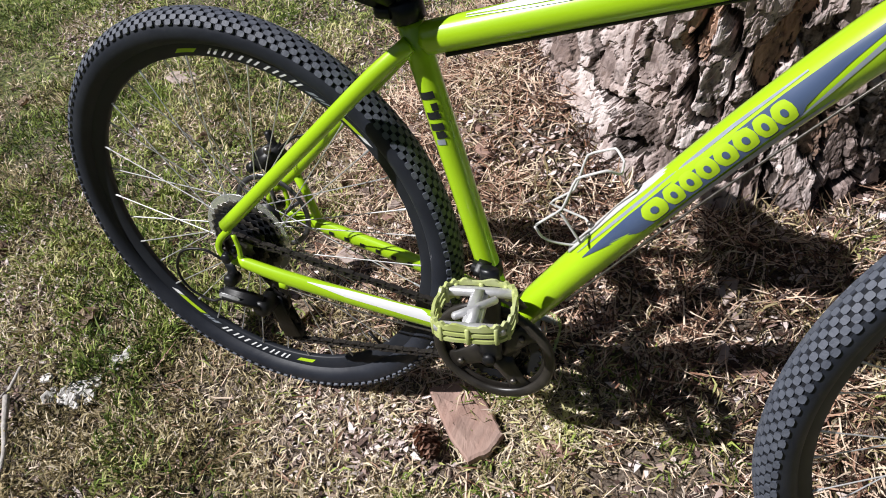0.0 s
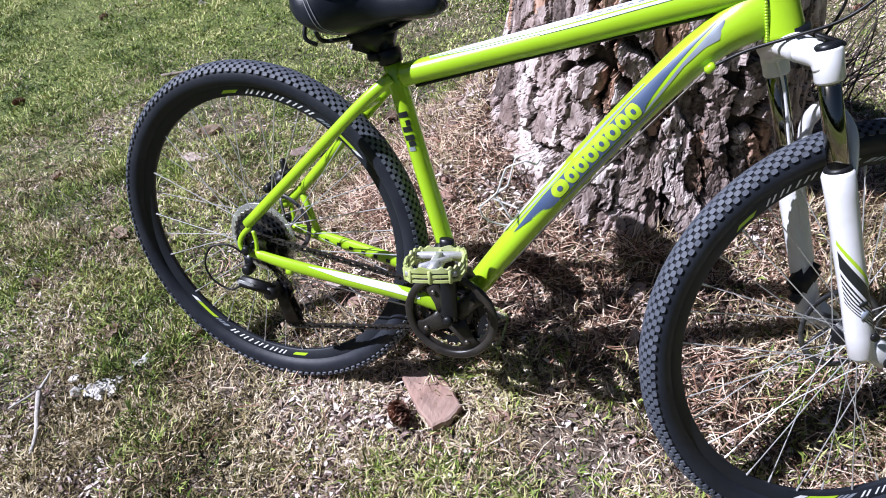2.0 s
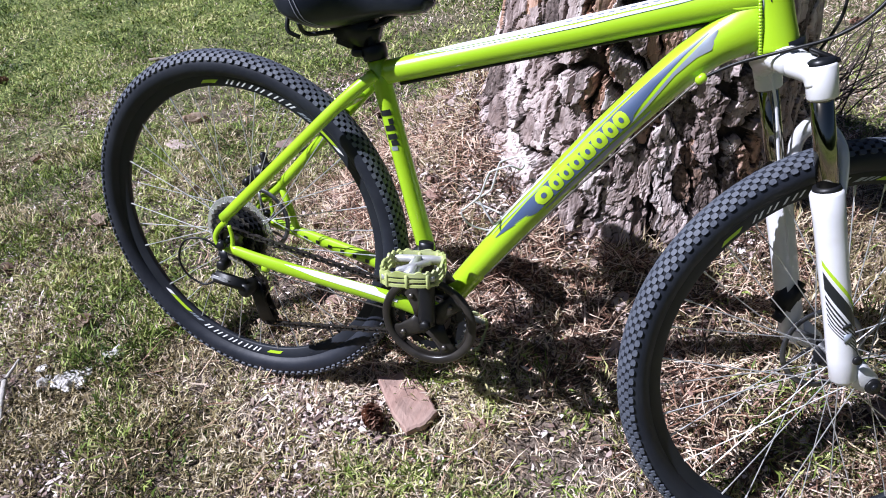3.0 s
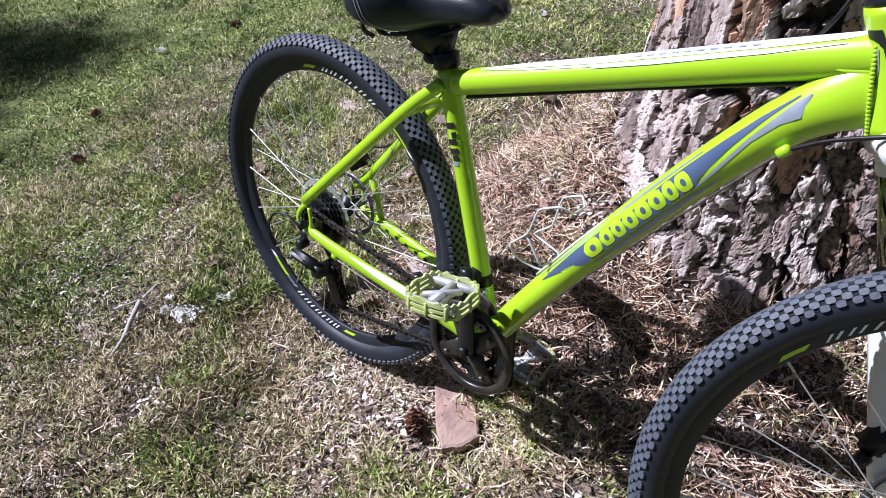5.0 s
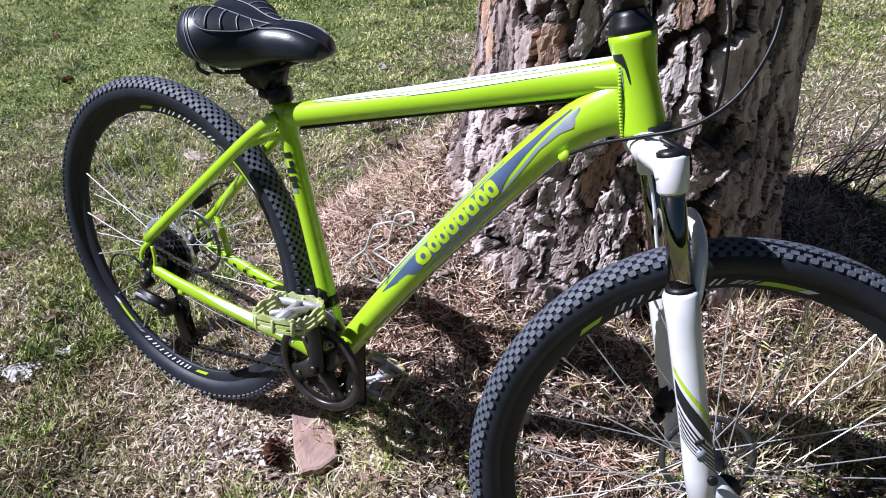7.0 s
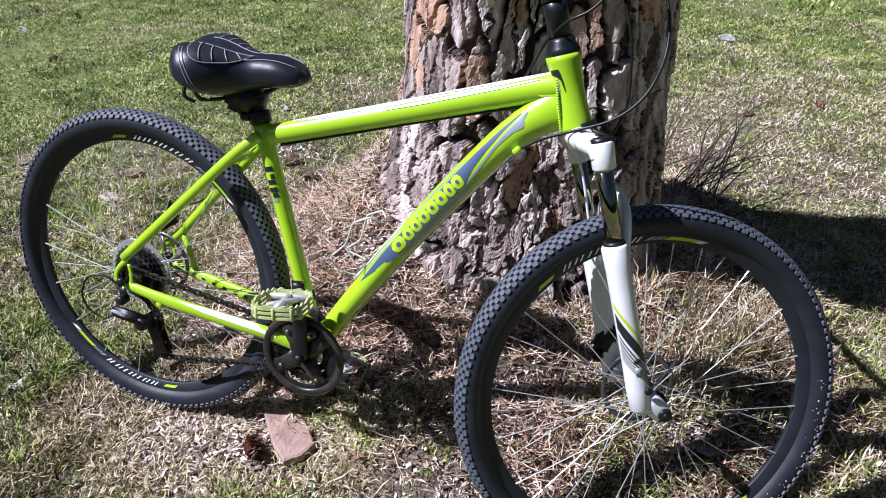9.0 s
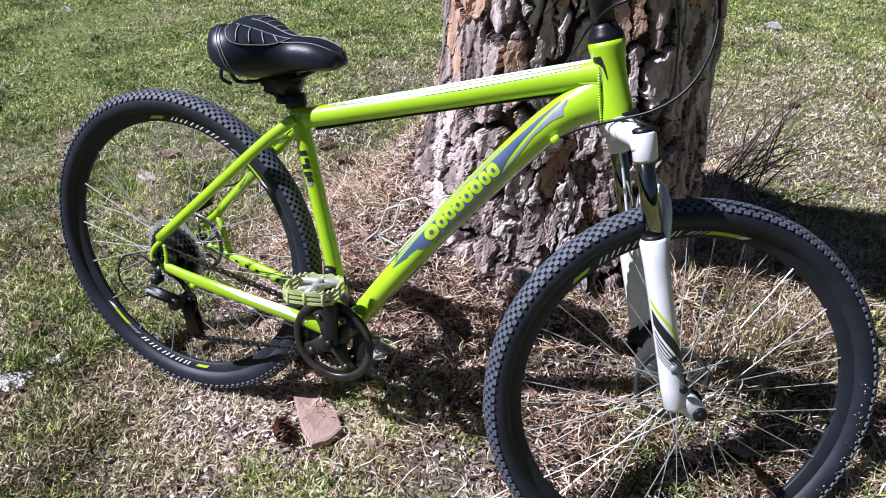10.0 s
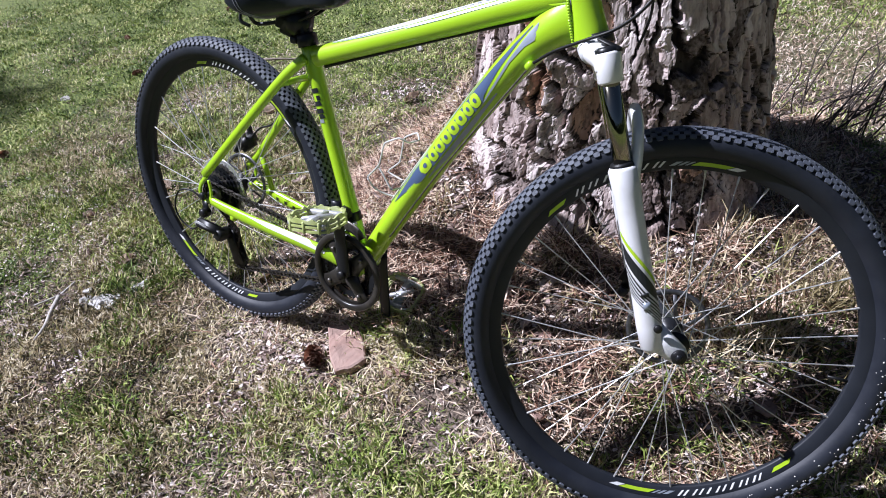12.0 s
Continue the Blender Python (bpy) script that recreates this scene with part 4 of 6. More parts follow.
# white decal, widened to paint in the glare along the tube's top
skin("decal_panel", top_path, top_r, [(0.12, 110, 114), (0.24, 92, 126), (0.45, 74, 134), (0.80, 70, 132), (0.93, 78, 124), (0.985, 92, 106)], WHITE_INK, top_tube, "white panel of decal and painted sun glare", 0.0007, 12)
skin("decal_line", top_path, top_r, [(0.12, 122, 124), (0.26, 132, 138), (0.46, 140, 147), (0.56, 142, 145)], SILVER_INK, top_tube, "silver pinstripe", 0.0011)
skin("decal_line", top_path, top_r, [(0.44, 150, 152), (0.58, 142, 154), (0.80, 139, 150), (0.93, 136, 139)], SILVER_INK, top_tube, "long silver streak", 0.0011)
for k in range(10):
    s = 0.54 + 0.026 * k
    skin("decal_bar", top_path, top_r, [(s, 116, 122), (s + 0.015, 116, 122)], SILVER_INK, top_tube, "small grey print bar", 0.0014)
for s, hi in ((0.19, 212), (0.225, 178), (0.25, 212), (0.285, 212), (0.31, 196)):
    skin("decal_bar", seat_path, seat_r, [(s, 150 + (s * 200) % 9, hi), (s + 0.022, 150, hi)], BLACK_INK, seat_tube, "black print block")
skin("decal_bar", seat_path, seat_r, [(0.335, 165, 205), (0.352, 165, 205)], SILVER_INK, seat_tube)
skin("decal_bar", seat_path, seat_r, [(0.86, 140, 225), (0.868, 140, 225)], BLACK_INK, seat_tube)
skin("decal_tick", head_path, head_r, [(0.16, 196, 232), (0.22, 192, 232), (0.30, 188, 196), (0.45, 184, 187)], BLACK_INK, head_tube, "black tick mark")
skin("decal_patch", head_path, head_r, [(0.30, 206, 236), (0.45, 206, 240), (0.60, 212, 240), (0.75, 222, 236)], SILVER_INK, head_tube, "grey-blue patch")

# seat clamp, post and saddle
up = -seat_axis
clamp = part("seat_clamp", tube([SEAT_TOP + up * d for d in (-0.002, 0.000, 0.020, 0.023)], [0.018, 0.0205, 0.0215, 0.018], 20), BLACK_METAL, bicycle)
part("clamp_lever", tube(smooth_path([SEAT_TOP + Vector((-0.016, -0.016, 0.010)), SEAT_TOP + Vector((-0.036, -0.010, 0.008)), SEAT_TOP + Vector((-0.042, 0.02, 0.010))], 5), [(0.004, 0.007)] * 11, 10), BLACK_METAL, clamp)
post = part("seat_post", tube([SEAT_TOP + up * d for d in (-0.02, 0.015, 0.045, 0.068)], [0.0136, 0.0136, 0.0136, 0.0136], 20), BLACK_METAL, bicycle)
part("post_head", box((0.080, 0.050, 0.066), pose(0.256, 0, 0.420, 0, 14, 0), 0.014, segments=3), BLACK_METAL, post)
part("clamp_bolt", tube([(0.245, 0, 0.448), (0.250, 0, 0.400)], 0.004, 8), DULL_STEEL, post)

SADDLE = pose(0.262, 0.0, 0.455, 7, -1, 4)
saddle = empty("saddle", SADDLE, bicycle)
tagged(saddle, "black padded saddle with grey stitched ribs")
# along the saddle: place, half width, height of the top and of the skirt's foot
STATIONS = [(-0.128, 0.012, 0.036, 0.030), (-0.124, 0.044, 0.048, 0.020), (-0.112, 0.074, 0.060, 0.008), (-0.092, 0.094, 0.067, -0.008), (-0.064, 0.098, 0.067, -0.020),
            (-0.036, 0.086, 0.060, -0.024), (-0.008, 0.062, 0.051, -0.022), (0.018, 0.046, 0.046, -0.016), (0.046, 0.041, 0.047, -0.009), (0.074, 0.040, 0.045, -0.005),
            (0.098, 0.036, 0.038, -0.003), (0.115, 0.027, 0.029, 0.001), (0.123, 0.010, 0.018, 0.007)]


def saddle_row(x):
    """Half width, top and foot at a place along the saddle, on a smooth curve through the stations."""
    x = min(max(x, STATIONS[0][0]), STATIONS[-1][0])
    i = max(k for k in range(len(STATIONS) - 1) if STATIONS[k][0] <= x)
    quad = [STATIONS[min(max(i + k, 0), len(STATIONS) - 1)] for k in (-1, 0, 1, 2)]
    t = (x - quad[1][0]) / (quad[2][0] - quad[1][0])
    out = []
    for j in (1, 2, 3):
        a, b, c, d = (q[j] for q in quad)
        out.append(0.5 * (2 * b + (c - a) * t + (2 * a - 5 * b + 4 * c - d) * t * t + (3 * b - a - 3 * c + d) * t ** 3))
    return out


def saddle_point(x, a, out=0.0):
    """a: 0 over the middle, 1 at the widest of the right side, 1.5 tucked under it; -1 and -1.5 to the left."""
    w, t, b = saddle_row(x)
    side_sign, a = math.copysign(1, a), abs(a)
    if a <= 1:
        ang = a * math.pi / 2
        px, z = math.sin(ang) ** 0.85, b + (t - b) * (0.28 + 0.72 * math.cos(ang) ** 0.80)
    else:
        e = (a - 1) / 0.5
        px, z = 1 - 0.38 * e * e, b + (t - b) * 0.28 * (1 - e)
    wings = max(0.0, min(1.0, (0.02 - x) / 0.08))
    z += -0.014 * math.exp(-(a / 0.15) ** 2) * (0.35 + 0.65 * wings) + 0.004 * wings * math.exp(-((a - 0.5) / 0.2) ** 2)
    return Vector((x, -side_sign * px * (w + out), z + out * (1 if a < 0.9 else 0.2)))


xs_saddle = [-0.128 + 0.251 * (0.5 - 0.5 * math.cos(math.pi * i / 48)) for i in range(49)]
bm, rows = bmesh.new(), []
for x in xs_saddle:
    rows.append([bm.verts.new(saddle_point(x, -1.5 + 3 * k / 42)) for k in range(43)])
for r0, r1 in zip(rows, rows[1:]):
    for k in range(42):
        bm.faces.new((r0[k], r0[k + 1], r1[k + 1], r1[k]))
    bm.faces.new((r0[0], r1[0], r1[42], r0[42]))
bm.faces.new(rows[0])
bm.faces.new(rows[-1][::-1])
bmesh.ops.recalc_face_normals(bm, faces=bm.faces)
cover = part("cover", bm, VINYL, saddle)


def panel_half(t):
    """How far to the side the ribbed panel reaches, from its back (0) to its front (1)."""
    return 0.70 * max(1 - abs(2 * min(t + 0.02, 1) - 1) ** 3.2, 0.02) ** 0.5 * (1 - 0.30 * t)


for side_sign in (-1, 1):
    bm, rows = bmesh.new(), []
    for i in range(29):
        t = i / 28
        half = max(panel_half(t), 0.16)
        rows.append([bm.verts.new(saddle_point(-0.078 + 0.104 * t, side_sign * (0.13 + (half - 0.13) * k / 9), 0.0012)) for k in range(10)])
    for r0, r1 in zip(rows, rows[1:]):
        for k in range(9):
            bm.faces.new((r0[k], r0[k + 1], r1[k + 1], r1[k]))
    part("panel", bm, PANEL, saddle, "dark blue-black padded panel")
    for x in (-0.065, -0.046, -0.027, -0.009):
        half = panel_half((x + 0.018 + 0.078) / 0.104) * 0.98
        part("rib", tube([saddle_point(x + 0.018 * k / 7, side_sign * (0.14 + (half - 0.14) * k / 7), 0.0020) for k in range(8)], 0.0010, 6), STITCH, saddle)
    part("piping", tube([saddle_point(-0.078 + 0.104 * k / 23, side_sign * (max(panel_half(k / 23), 0.16) + 0.02), 0.0016) for k in range(24)], 0.0009, 6), STITCH, saddle)
    part("piping", tube([saddle_point(-0.078 + 0.104 * k / 15, side_sign * 0.13, 0.0016) for k in range(16)], 0.0009, 6), STITCH, saddle)
    part("piping", tube([saddle_point(0.012 + 0.098 * k / 13, side_sign * (0.40 - 0.10 * k / 13), 0.0012) for k in range(14)], 0.0009, 6), STITCH, saddle)
    for shift in (0.0, 0.007):
        part("seam", tube([saddle_point(-0.092 + shift + 0.052 * (k / 13) ** 1.2, side_sign * (0.42 + 0.90 * k / 13), 0.0007) for k in range(14)], 0.0007, 6), STITCH, cover)
    rail = smooth_path([(-0.090, side_sign * 0.042, -0.022), (-0.082, side_sign * 0.030, -0.042), (-0.03, side_sign * 0.022, -0.036), (0.03, side_sign * 0.020, -0.026), (0.080, side_sign * 0.012, 0.002)], 6)
    part("rail", tube(rail, 0.0038, 8), BLACK_METAL, saddle)
    part("rear_bracket", tube(smooth_path([(-0.104, side_sign * 0.03, 0.006), (-0.106, side_sign * 0.05, -0.030), (-0.088, side_sign * 0.045, -0.044)], 5), 0.0036, 8), BLACK_METAL, saddle)


# ---- wheels ----
R_TYRE, R_CORE, R_SECTION = 0.350, 0.3235, 0.0228


def build_wheel(name, parent, m, far_shift, hub_half, turn):
    wheel = empty(name, m, parent)
    core = [(R_CORE + R_SECTION * math.cos(a), R_SECTION * math.sin(a)) for a in np.linspace(radians(-152), radians(152), 25)]
    tyre = part("tyre", lathe(core, 120), RUBBER, wheel)
    # near-black base: the shade down between the knobs is put into its colour
    part("tread_base", lathe([(R_CORE + (R_SECTION + 0.0006) * math.cos(a), (R_SECTION + 0.0006) * math.sin(a)) for a in np.linspace(radians(-62), radians(62), 15)], 120), GROOVE_SHADE, tyre)
    # blunt lozenge knobs in staggered rows: they all but touch along their sides and leave a dark pit at each corner
    verts, faces_ = [], []
    count, lozenge = 132, ((0.62, 0.38), (0.38, 0.62), (-0.38, 0.62), (-0.62, 0.38), (-0.62, -0.38), (-0.38, -0.62), (0.38, -0.62), (0.62, -0.38))
    for row in range(9):
        a = radians(-60 + 15 * row)
        n_, s_ = Vector((math.cos(a), math.sin(a))), Vector((-math.sin(a), math.cos(a)))
        for k in range(count):
            t = 2 * math.pi * (k + 0.5 * (row % 2)) / count
            o = len(verts)
            for h, f in ((-0.001, 1.0), (0.0028, 0.985)):
                for du, dv in lozenge:
                    r = R_CORE + n_.x * (R_SECTION + h) + s_.x * 0.0060 * dv * f
                    ang = t + du * f * 0.00833 / R_TYRE
                    verts.append((r * math.cos(ang), n_.y * (R_SECTION + h) + s_.y * 0.0060 * dv * f, r * math.sin(ang)))
            faces_ += [tuple(o + 8 + j for j in range(8))] + [(o + j, o + (j + 1) % 8, o + 8 + (j + 1) % 8, o + 8 + j) for j in range(8)]
    me = bpy.data.meshes.new("tread")
    me.from_pydata(verts, [], faces_)
    me.materials.append(TREAD)
    tagged(placed("tread", me, tyre, "staggered rows of small tread knobs"), kind="stuff")
    rim = part("rim", lathe([(0.2835, -0.0035), (0.2850, -0.0050), (0.3030, -0.0104), (0.3045, -0.0104), (0.3045, 0.0104), (0.3030, 0.0104), (0.2850, 0.0050), (0.2835, 0.0035)], 120, closed=True), RIM_BLACK, wheel)
    # print on both sides of the rim: plain blocks in its colours
    for sign in (-1, 1):
        for word in range(2):
            begin = turn + 180 * word if sign < 0 else turn + 180 * word + far_shift
            marks_ = [(0, 3.0, WHITE_INK), (3.4, 13.5, GREEN_INK), (14.5, 15.4, SILVER_INK), (16.2, 17.4, SILVER_INK), (18.2, 20.0, SILVER_INK)] + [(23 + a, 23 + b, WHITE_INK) for a, b in ((0, 0.8), (1.8, 2.6), (4.8, 5.5), (6.9, 7.6), (9.4, 10.2), (12.4, 13.1), (14.5, 15.2), (17.0, 17.8), (20.0, 20.7), (22.1, 22.8), (24.6, 25.4), (26.6, 27.3))] + [(54.6, 61, GREEN_INK)]
            for a0, a1, ink in marks_:
                lo, hi = (0.2890, 0.2985) if ink is WHITE_INK and a0 > 20 else (0.2900, 0.2960)
                bm = bmesh.new()
                lean_ = 1.7 if a0 > 20 else 2.4
                q = []
                for k in range(4):
                    t = k / 3
                    q.append([bm.verts.new((r * math.cos(radians(b)), sign * (0.0056 + (r - 0.2850) * 0.30), r * math.sin(radians(b)))) for r, b in
                              ((lo, begin + a0 + (a1 - a0) * t + lean_), (hi, begin + a0 + (a1 - a0) * t))])
                for u, v in zip(q, q[1:]):
                    bm.faces.new((u[0], u[1], v[1], v[0]))
                part("rim_print", bm, ink, rim)
    hub = part("hub", lathe([(0.0, -hub_half), (0.006, -hub_half), (0.008, -0.040), (0.012, -0.038), (0.012, -0.033), (0.024, -0.032), (0.024, -0.029), (0.013, -0.026), (0.013, 0.026), (0.024, 0.029), (0.024, 0.032),
                             (0.012, 0.033), (0.012, 0.038), (0.008, 0.040), (0.006, hub_half), (0.0, hub_half)], 28), BLACK_METAL, wheel)
    spoke_mesh = None
    for k in range(36):
        side_sign = 1 if k % 2 else -1
        rim_a = 2 * math.pi * k / 36
        cross = (1 if (k // 2) % 2 else -1) * radians(62)
        hub_a = rim_a + cross
        a = Vector((0.022 * math.cos(hub_a), side_sign * 0.0305, 0.022 * math.sin(hub_a)))
        b = Vector((0.287 * math.cos(rim_a), side_sign * 0.003, 0.287 * math.sin(rim_a)))
        if spoke_mesh is None:
            bm = tube([(0, 0, 0), (0, 0, 0.94), (0, 0, 0.95), (0, 0, 1.0)], [0.00092, 0.00092, 0.0017, 0.0017], 6)
            spoke_mesh = bpy.data.meshes.new("spoke")
            bm.to_mesh(spoke_mesh)
            bm.free()
            spoke_mesh.materials.append(STEEL)
        placed("spoke", spoke_mesh, wheel, m=between(a, b) @ Matrix.Diagonal((1, 1, (b - a).length, 1)))
    valve_a = radians(turn + 95)
    part("valve", tube([(0.286 * math.cos(valve_a), 0, 0.286 * math.sin(valve_a)), (0.252 * math.cos(valve_a), 0, 0.252 * math.sin(valve_a))], 0.003, 8), PLASTIC, wheel)
    # disc rotor on the left
    rotor = part("disc_rotor", lathe([(0.061, 0.0442), (0.070, 0.0442), (0.070, 0.0456), (0.061, 0.0456)], 64, closed=True), ROTOR, wheel)
    for k in range(6):
        a = k * math.pi / 3
        part("rotor_arm", tube([(0.02 * math.cos(a), 0.045, 0.02 * math.sin(a)), (0.061 * math.cos(a + 0.5), 0.045, 0.061 * math.sin(a + 0.5))], [(0.0009, 0.004), (0.0009, 0.003)], 8), ROTOR, rotor)
    return wheel


rear_wheel = build_wheel("rear_wheel", bicycle, Matrix.Translation(REAR_HUB), 4, 0.070, -140)
front_wheel = build_wheel("front_wheel", bicycle, FRONT, -5, 0.060, -101)
# dried mud spots on the right wall of the front tyre
bm = bmesh.new()
pick = random.Random(12)
for k in range(90):
    t, a = radians(pick.uniform(-75, 12)), radians(-pick.uniform(45, 125))
    r, y = R_CORE + (R_SECTION + 0.0002) * math.cos(a), (R_SECTION + 0.0002) * math.sin(a)
    m = Matrix.Translation((r * math.cos(t), y, r * math.sin(t))) @ Vector((math.cos(a) * math.cos(t), math.sin(a), math.cos(a) * math.sin(t))).to_track_quat("Z", "Y").to_matrix().to_4x4()
    s = pick.uniform(0.0006, 0.0016)
    bmesh.ops.create_icosphere(bm, subdivisions=1, radius=1.0, matrix=m @ Matrix.Diagonal((s, s * pick.uniform(0.7, 1.3), s * 0.35, 1)))
front_tyre = next(ob for ob in front_wheel.children if ob.name.startswith("tyre"))
tagged(part("mud_spots", bm, PALE, front_tyre, "pale dried mud spots"), kind="stuff")

# cassette and its clear disc
part("spoke_protector", lathe([(0.030, -0.0255), (0.074, -0.0235), (0.076, -0.0240), (0.074, -0.0250), (0.030, -0.0270)], 64), PROTECTOR, rear_wheel, "yellowed clear plastic disc")
for k in range(7):
    r, y = 0.064 - 0.0062 * k, -0.0285 - 0.0042 * k
    bm = bmesh.new()
    teeth = int(r / 0.00215)
    rim_v = []
    for j in range(teeth * 2):
        a = math.pi * j / teeth
        q = r + (0.0026 if j % 2 else -0.0022)
        rim_v.append([bm.verts.new((q * math.cos(a), y + h, q * math.sin(a))) for h in (-0.0009, 0.0009)])
    bm.faces.new([v[0] for v in rim_v])
    bm.faces.new([v[1] for v in rim_v][::-1])
    for u, v in zip(rim_v, rim_v[1:] + rim_v[:1]):
        bm.faces.new((u[0], u[1], v[1], v[0]))
    part("sprocket", bm, DULL_STEEL if k % 3 == 0 else BLACK_METAL, rear_wheel, smooth=False)

# ---- crankset and pedals ----
crank = empty("crankset", Matrix.Translation(BB), bicycle)
bm = lathe([(0.075, -0.0540), (0.077, -0.0575), (0.087, -0.0585), (0.0905, -0.0555), (0.0905, -0.0520), (0.075, -0.0515)], 80, closed=True)
part("chain_guard", bm, RING_GREY, crank, "worn brown-black guard ring")
for r, y in ((0.084, -0.0475), (0.066, -0.0410), (0.050, -0.0345)):
    bm = bmesh.new()
    teeth, ring = int(r / 0.00206), []
    for j in range(teeth * 2):
        a = math.pi * j / teeth
        q = r + (0.0028 if j % 2 else -0.0024)
        ring.append([bm.verts.new((rr * math.cos(a), y + h, rr * math.sin(a))) for rr, h in ((q, -0.001), (q, 0.001), (r - 0.014, 0.001), (r - 0.014, -0.001))])
    for u, v in zip(ring, ring[1:] + ring[:1]):
        for j in range(4):
            bm.faces.new((u[j], u[(j + 1) % 4], v[(j + 1) % 4], v[j]))
    part("chainring", bm, BLACK_METAL if r < 0.08 else RING_GREY, crank, smooth=False)
for k in range(4):
    a = radians(35 + 90 * k + (10 if k == 0 else 0))
    pts = [(d * math.cos(a), -0.050, d * math.sin(a)) for d in (0.012, 0.035, 0.060, 0.082)]
    part("spider_arm", tube(pts, [(0.007, 0.024), (0.006, 0.017), (0.005, 0.015), (0.004, 0.022)], 12), RING_GREY, crank)
    part("ring_bolt", lathe([(0, -0.004), (0.0045, -0.004), (0.005, 0), (0, 0.002)], 10), DULL_STEEL, crank, m=Matrix.Translation((0.058 * math.cos(a), -0.056, 0.058 * math.sin(a))))
part("axle_spindle", lathe([(0, -0.066), (0.010, -0.066), (0.011, -0.060), (0.011, 0.060), (0.010, 0.066), (0, 0.066)], 18), BLACK_METAL, crank)
for sign in (-1, 1):
    arm = [(0, sign * 0.062, 0), (0, sign * 0.066, -sign * 0.05), (0, sign * 0.074, -sign * 0.12), (0, sign * 0.078, -sign * 0.172)]
    arm = smooth_path(arm, 4)
    part("crank_arm", tube(arm, [(0.0075, 0.017 - 0.004 * i / (len(arm) - 1)) for i in range(len(arm))], 14), BLACK_METAL, crank)
    part("crank_bolt", lathe([(0, -0.004), (0.009, -0.004), (0.010, 0.0), (0.010, 0.003), (0, 0.004)], 14), PLASTIC, crank, m=Matrix.Translation((0, sign * 0.072, 0)))


def pedal(m):
    """A caged platform pedal: its spindle along y, its middle at the origin."""
    thing = empty("pedal", m, bicycle)
    part("spindle", tube([(0, 0.058, 0), (0, 0.050, 0), (0, -0.030, 0)], [0.006, 0.008, 0.008], 12), DULL_STEEL, thing)
    bm = box((0.022, 0.074, 0.020), None, 0.005, segments=2)
    box((0.086, 0.012, 0.012), pose(0, -0.034, 0.004), 0.003, bm)
    box((0.086, 0.012, 0.012), pose(0, 0.034, 0.004), 0.003, bm)
    box((0.062, 0.010, 0.010), pose(0, 0, 0.006, 0, 0, 38), 0.003, bm)
    part("body", bm, PEDAL_ALLOY, thing, "scuffed grey alloy pedal body")
    outline = [(0.047 * math.copysign(abs(math.cos(a)) ** 0.55, math.cos(a)), 0.043 * math.copysign(abs(math.sin(a)) ** 0.55, math.sin(a))) for a in np.linspace(0, 2 * math.pi, 72, endpoint=False)]
    cage = None
    for z, tall in ((0.0105, 0.0030), (0.0015, 0.0022), (-0.0075, 0.0022)):
        bm, ring = bmesh.new(), []
        for i, (x, y) in enumerate(outline):
            tooth = 0.0036 if i % 4 < 2 and z > 0.01 else 0.0
            ring.append([bm.verts.new(v) for v in ((x * 1.06, y * 1.06, z - tall), (x * 1.06, y * 1.06, z + tall + tooth), (x * 0.98, y * 0.98, z + tall + tooth), (x * 0.98, y * 0.98, z - tall))])
        for u, v in zip(ring, ring[1:] + ring[:1]):
            for j in range(4):
                bm.faces.new((u[j], u[(j + 1) % 4], v[(j + 1) % 4], v[j]))
        band = part("cage", bm, PEDAL_LIME, cage or thing, "" if cage else "lime toothed cage ring", smooth=False)
        cage = cage or band
    for i in range(0, 72, 6):
        x, y = outline[i]
        part("cage_post", box((0.008, 0.006, 0.024), pose(x * 1.01, y * 1.01, 0.0, 0, 0, 5 * i), 0.0015), PEDAL_LIME, cage)
    return thing


pedal(pose(0.416, -0.132, 0.078, -3, -6, 8))
pedal(pose(0.428, 0.128, -0.205, 34, 6, 0))

# ---- chain ----
def ring_arc(c, r, a0, a1, y, n):
    return [Vector((c[0] + r * math.cos(radians(a)), y, c[1] + r * math.sin(radians(a)))) for a in np.linspace(a0, a1, n)]


chain_y = -0.046
loop = ring_arc((BB.x, BB.z), 0.042, 100, -105, chain_y + 0.010, 26)
loop += ring_arc((0.072, -0.150), 0.021, -70, -200, chain_y, 8)
loop += ring_arc((0.050, -0.085), 0.020, -20, 60, chain_y, 5)
loop += ring_arc((REAR_HUB.x, REAR_HUB.z), 0.024, -60, -268, chain_y - 0.006, 16)
loop.append(loop[0])
marks, total = [0.0], 0.0
for a, b in zip(loop, loop[1:]):
    total += (b - a).length
    marks.append(total)
bm = bmesh.new()
links = int(total / 0.0127)
for k in range(links):
    d = (k + 0.5) * total / links
    i = max(j for j in range(len(marks) - 1) if marks[j] <= d)
    p = loop[i].lerp(loop[i + 1], (d - marks[i]) / (marks[i + 1] - marks[i]))
    along = (loop[i + 1] - loop[i]).normalized()
    turn_m = Matrix.Translation(p) @ along.to_track_quat("X", "Y").to_matrix().to_4x4()
    wide = 0.0042 if k % 2 else 0.0028
    for s in (-1, 1):
        box((0.0155, 0.0012, 0.0075), turn_m @ Matrix.Translation((0, s * wide, 0)), 0, bm)
    tube([turn_m @ Vector((-0.00635, -0.004, 0)), turn_m @ Vector((-0.00635, 0.004, 0))], 0.0032, 6, bm, side=(1, 0, 0.3))
part("chain", bm, CHAIN_STEEL, bicycle, "oily bicycle chain", smooth=False)

